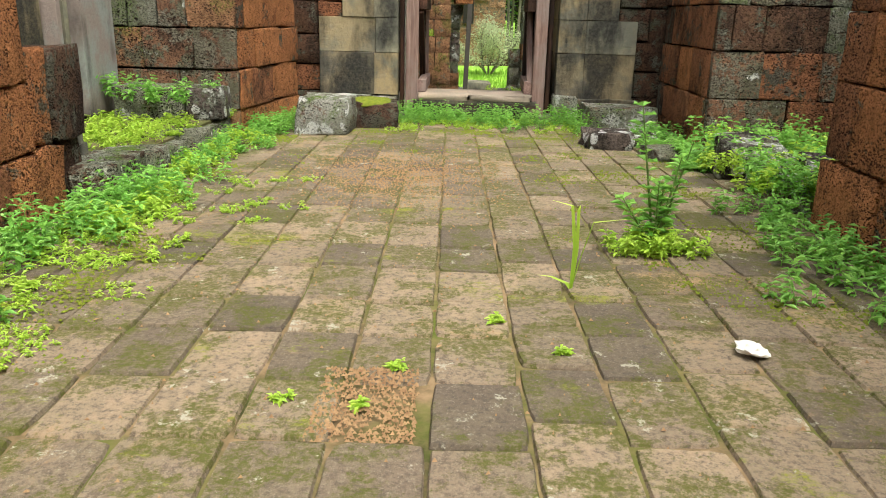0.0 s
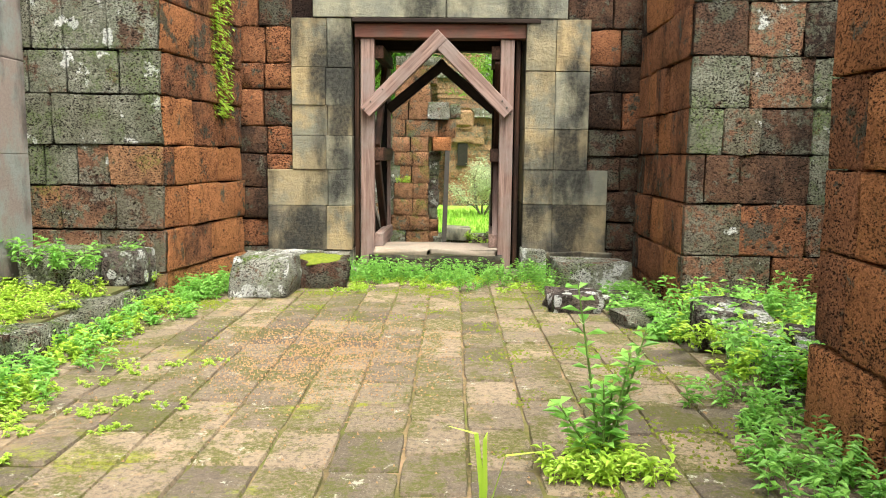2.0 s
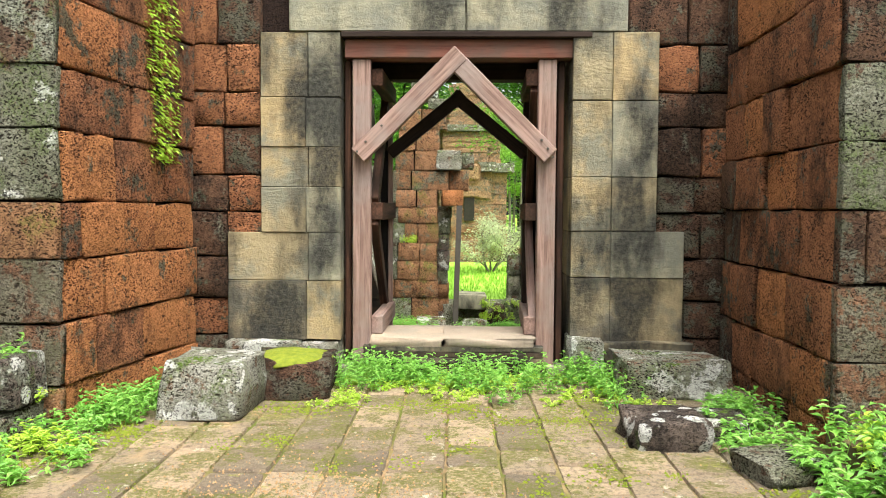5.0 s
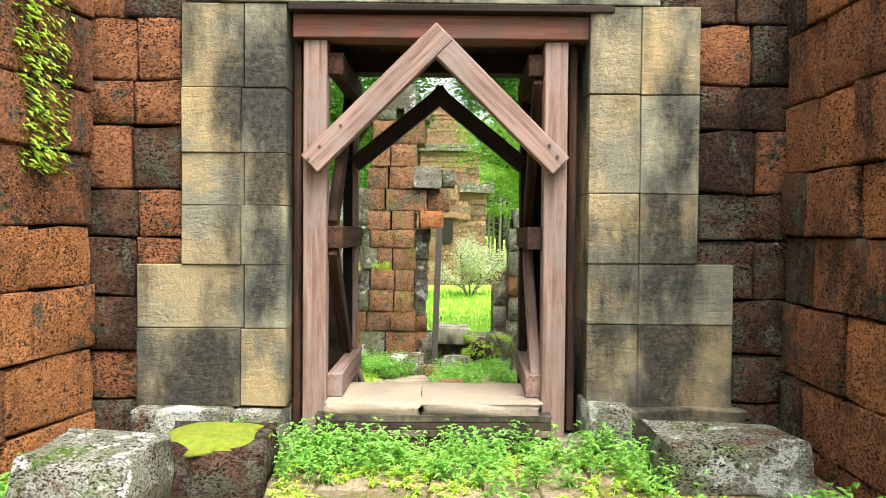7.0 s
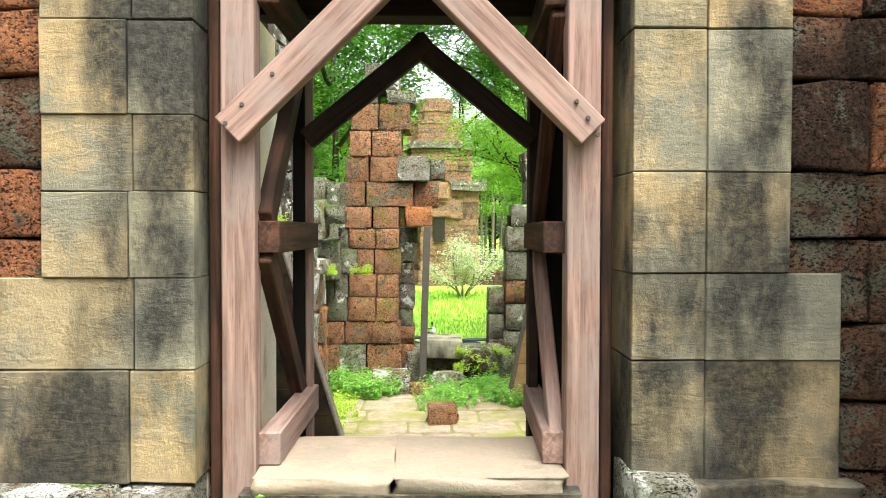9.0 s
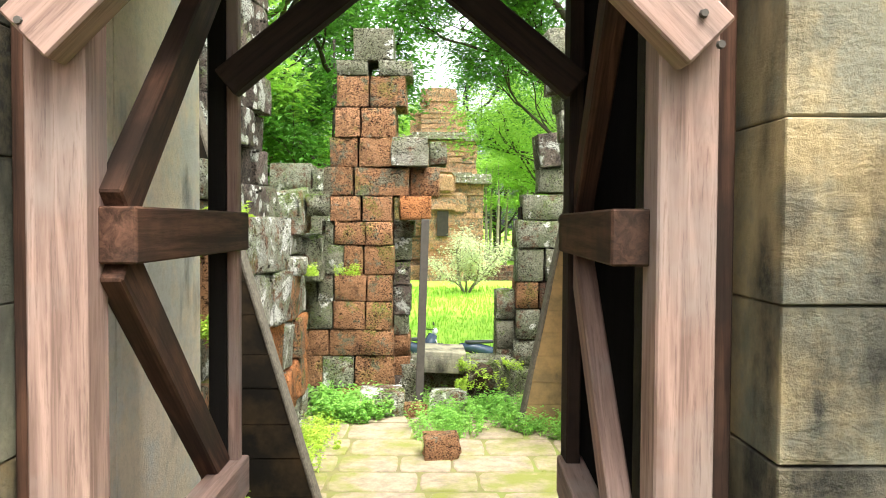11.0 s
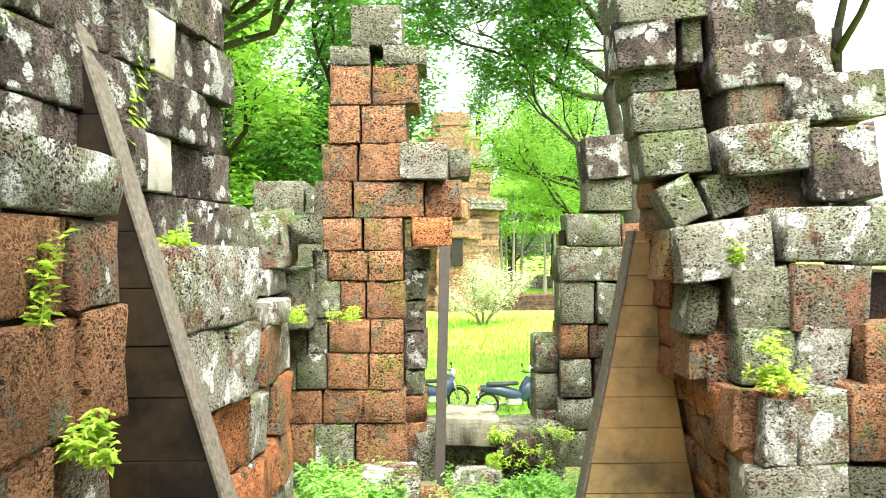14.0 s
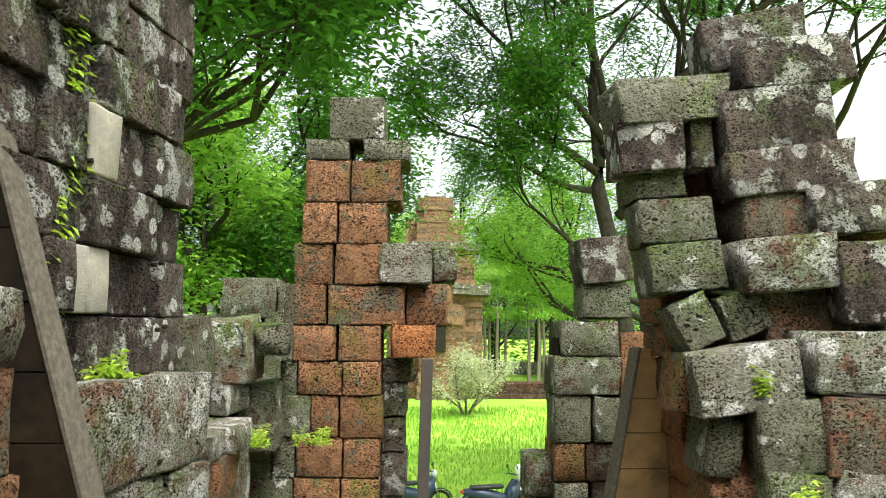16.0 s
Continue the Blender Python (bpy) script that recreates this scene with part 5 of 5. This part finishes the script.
for _ in range(420):
    z = U(1.7, 4.6)
    leaf(verts, faces, Vector((-0.80 + U(0, 0.06), 14.35 + 0.12 * math.sin(3 * z) + U(-0.09, 0.09), z)), Vector((1, U(-0.6, 0.6), U(-0.9, 0.1))), U(0.04, 0.08), 0.6)
tagged(soup("creeper", verts, faces, LIME), "thin green creeper on the leaning wall", "creeper")

# the court's things, laid out at arm's length, brought to its true scale about the door
SHRINK = Matrix.Translation((0.9, 10.0, 1.4)) @ Matrix.Scale(0.963, 4) @ Matrix.Translation((-0.9, -10.0, -1.4))
for o in court_things:
    o.matrix_basis = SHRINK @ o.matrix_basis

# the leafy sapling and the tall grass shoot growing from the floor
sap = thing("sapling", "leafy green sapling rooted between floor slabs", "sapling", Matrix.Translation((1.68, 4.66, 0)))
bm = bmesh.new()
verts, faces = [], []
for dx, dy, h in ((-0.12, 0.05, 0.78), (0.1, 0.0, 0.52), (0.18, 0.08, 0.6), (-0.02, -0.05, 0.4), (0.05, 0.1, 0.35), (-0.2, -0.04, 0.3)):
    pts = [(0.02 * dx, 0, 0), (dx * 0.5, dy * 0.5, h * 0.5), (dx, dy, h)]
    part("stem", tube(bmesh.new(), pts, [0.009, 0.006, 0.003], 5), STEM, sap)
    for k in range(13):
        f = 0.25 + 0.75 * k / 12
        p = Vector((dx * f, dy * f, h * f))
        for s in (-1, 1):
            a = k * 1.9
            leaf(verts, faces, p, Vector((s * math.cos(a), s * math.sin(a), 0.45)), U(0.065, 0.115), 0.46)
soup("leaves", verts, faces, WEED, sap)
weeds("weeds", "small weeds round the sapling", [(1.68 + U(-0.25, 0.25), 4.66 + U(-0.15, 0.2), 0, 0.1) for _ in range(12)], 0.12, 0.05, 7, LIME)
shoot = thing("grass_shoot", "tall yellow-green grass shoot between slabs", "grass", Matrix.Translation((1.13, 4.0, 0)))
for i, (dx, h, b) in enumerate(((0.02, 0.40, 0.0), (0.14, 0.34, 0.10), (-0.16, 0.06, 0.0), (-0.03, 0.42, -0.08))):
    bm = bmesh.new()
    pts = [Vector((0, 0, 0)), Vector((dx * 0.2 + 0.01, 0, h * 0.5)), Vector((dx * 0.6, 0.01, h * 0.95)), Vector((dx + b, 0.02, h))]
    for a, c, w0, w1 in zip(pts, pts[1:], (0.011, 0.012, 0.009), (0.012, 0.009, 0.002)):
        s = Vector((0, 1, 0)) if i == 1 else Vector((0.8, 0.6, 0))
        bm.faces.new([bm.verts.new(q) for q in (a - s * w0, a + s * w0, c + s * w1, c - s * w1)])
    part("blade", bm, LIME, shoot)
for x, y in ((0.37, 3.1), (0.28, 2.82), (0.76, 3.55), (1.0, 3.25), (0.02, 2.85)):
    weeds("floor_weed", "small green rosette weed in a floor joint", [(x, y, 0, 0.025)], 0.03, 0.032, 5, LIME, kind="", category="weed")

paper = thing("litter", "crumpled white paper on the stone floor", "litter", pose(1.72, 3.3, 0.012, 0, 0, 20))
bm = bmesh.new()
bmesh.ops.create_icosphere(bm, subdivisions=3, radius=0.056)
for v in bm.verts:
    n = noise.noise(v.co * 22) * 0.6 + noise.noise(v.co * 50) * 0.3
    v.co *= 1 + n
    v.co.z = max(0, v.co.z * 0.42 + 0.015)
part("sheet", bm, PAPER, paper)

# grit lying in a drift on the floor, and scattered fallen leaves
random.seed(91)
verts, faces = [], []
for _ in range(5500):
    q = random.random()
    if q < 0.66:
        x, y = random.gauss(0.15, 0.42), random.gauss(6.6, 0.55)
    elif q < 0.84:
        x, y = U(0.13, 0.46), U(2.6, 3.1)
    else:
        x, y = U(-1.4, 2.6), U(1.8, 9)
    s, h = U(0.003, 0.009), U(0.003, 0.007)
    i = len(verts)
    verts += [(x - s, y - s * U(0.5, 1), 0.004), (x + s, y - s * U(0.3, 1), 0.004), (x + s * U(-0.5, 0.5), y + s, 0.004), (x, y, 0.008 + h)]
    faces += [(i, i + 1, i + 3), (i + 1, i + 2, i + 3), (i + 2, i, i + 3)]
tagged(soup("grit", verts, faces, GRIT), "red laterite grit drifted over the floor", "gravel", kind="stuff")
verts, faces = [], []
for _ in range(40):
    leaf(verts, faces, Vector((U(-1.2, 2.5), U(2.2, 9), 0.012)), Vector((U(-1, 1), U(-1, 1), 0.05)), U(0.025, 0.05), 0.5, 0.0)
tagged(soup("fallen_leaves", verts, faces, GRIT), "dry pale fallen leaves on the floor", "leaves", kind="stuff")
verts, faces = [], []
for _ in range(26000):
    y = 20 + 34 * random.random() ** 1.6
    x = 1.5 + U(-0.32, 0.42) * (y - 10)
    h = U(0.05, 0.14) * (1 + y / 60)
    w = 0.012 + 0.0006 * y
    a = U(0, 3.14)
    i = len(verts)
    verts += [(x - w * math.cos(a), y - w * math.sin(a), -2.45), (x + w * math.cos(a), y + w * math.sin(a), -2.45), (x + U(-0.06, 0.06), y + U(-0.06, 0.06), -2.4 + h)]
    faces.append((i, i + 1, i + 2))
tagged(soup("lawn_grass", verts, faces, BLADE), "fresh bright lawn grass", "grass", kind="stuff")

# cushions of moss creeping over the slabs and along the joints
verts, faces = [], []
for _ in range(900):
    q = random.random()
    if q < 0.55:
        cx, cy = U(-1.0, 2.4), 9.75 - abs(random.gauss(0, 0.75))
    elif q < 0.8:
        cx, cy = -1.25 + random.gauss(0, 0.22), U(3.0, 8.4)
    else:
        cx, cy = U(1.2, 2.6), U(3.6, 8.6)
    if noise.noise(Vector((cx * 1.6, cy * 1.6, 3))) < 0.02:
        continue
    for _ in range(22):
        x, y, s = cx + random.gauss(0, 0.06), cy + random.gauss(0, 0.05), U(0.005, 0.014)
        i = len(verts)
        verts += [(x + s * math.cos(a), y + s * math.sin(a), 0.0) for a in (0.3, 1.5, 2.6, 3.9, 5.2)] + [(x, y, U(0.006, 0.012))]
        faces += [(i + k, i + (k + 1) % 5, i + 5) for k in range(5)]
tagged(soup("moss", verts, faces, MOSS), "yellow-green moss cushions on the stone floor", "moss", kind="stuff")

# ---- paving slabs of the front room ----
random.seed(101)
SLABS = []
for i in range(8):
    r = random.Random(200 + i)
    bm = bmesh.new()
    # a worn slab: wavering outline, chipped corners, rounded upper edge
    rim = []
    for e in range(4):
        for q in range(5):
            f = -0.5 + q / 5
            rim.append(((f, -0.5), (0.5, f), (-f, 0.5), (-0.5, -f))[e])
    loops = []
    for inset, z in ((0.0, -0.5), (0.0, 0.36), (0.02, 0.5)):
        loops.append([])
        for k, (px, py) in enumerate(rim):
            wob = random.Random(i * 50 + k).uniform(0.0, 0.016) + (random.Random(i * 90 + k).uniform(0.0, 0.035) if k % 5 == 0 else 0)
            g = 1 - 2 * inset - 2 * wob
            loops[-1].append(bm.verts.new((px * g, py * g, z)))
    n = len(rim)
    for a, b in zip(loops, loops[1:]):
        for k in range(n):
            bm.faces.new((a[k], a[(k + 1) % n], b[(k + 1) % n], b[k]))
    bm.faces.new(loops[-1])
    me = bpy.data.meshes.new("paving_slab")
    bm.to_mesh(me)
    bm.free()
    me.materials.append(PAVING)
    SLABS.append(me)
COURT_SLAB = SLABS[0].copy()
COURT_SLAB.materials.clear()
COURT_SLAB.materials.append(COURTSLAB)
rest = bmesh.new()
ROWS = [-2.5]
while ROWS[-1] < 9.7:
    ROWS.append(ROWS[-1] + random.uniform(0.38, 0.47))
x = -2.2
while x < 3.0:
    w = random.uniform(0.285, 0.325)
    slip = random.choice((0.0, 0.0, 0.0, 0.14)) + random.uniform(-0.03, 0.03)
    cuts = [q + slip + random.uniform(-0.035, 0.035) for q in ROWS]
    for y, y1 in zip(cuts, cuts[1:]):
        d = y1 - y
        top = random.uniform(-0.005, 0.006)
        if abs(x + w / 2 - 0.30) < 0.15 and abs(y + d / 2 - 2.92) < 0.21:
            continue
        if 1.4 < y < 9.0 and x > -1.75 and x < 2.75:
            ob = new("paving_slab", random.choice(SLABS))
            ob.parent = floor_front
            ob.matrix_basis = pose(x + w / 2, y + d / 2, top - 0.05, random.uniform(-0.6, 0.6), random.uniform(-0.6, 0.6), random.choice((0, 180)) + random.uniform(-1.0, 1.0)) @ Matrix.Diagonal((w - 0.006, d - 0.006, 0.1, 1))
        else:
            box(rest, x + 0.006, x + w - 0.006, y + 0.006, y + d - 0.006, -0.1, top, 0.01)
    x += w
tagged(part("far_slabs", rest, PAVING, floor_front), kind="stuff")

# slabs of the court's floor
random.seed(111)
y = 12.0
while y < 17.6:
    d = random.uniform(0.5, 0.7)
    x = -0.4 + random.uniform(-0.3, 0)
    while x < 3.0:
        w = random.uniform(0.5, 0.85)
        ob = new("paving_slab", COURT_SLAB)
        ob.parent = floor_court
        ob.matrix_basis = pose(x + w / 2, y + d / 2, -0.945 + random.uniform(-0.003, 0.003), random.uniform(-0.4, 0.4), random.uniform(-0.4, 0.4), random.uniform(-1, 1)) @ Matrix.Diagonal((w - 0.02, d - 0.02, 0.05, 1))
        x += w
    y += d
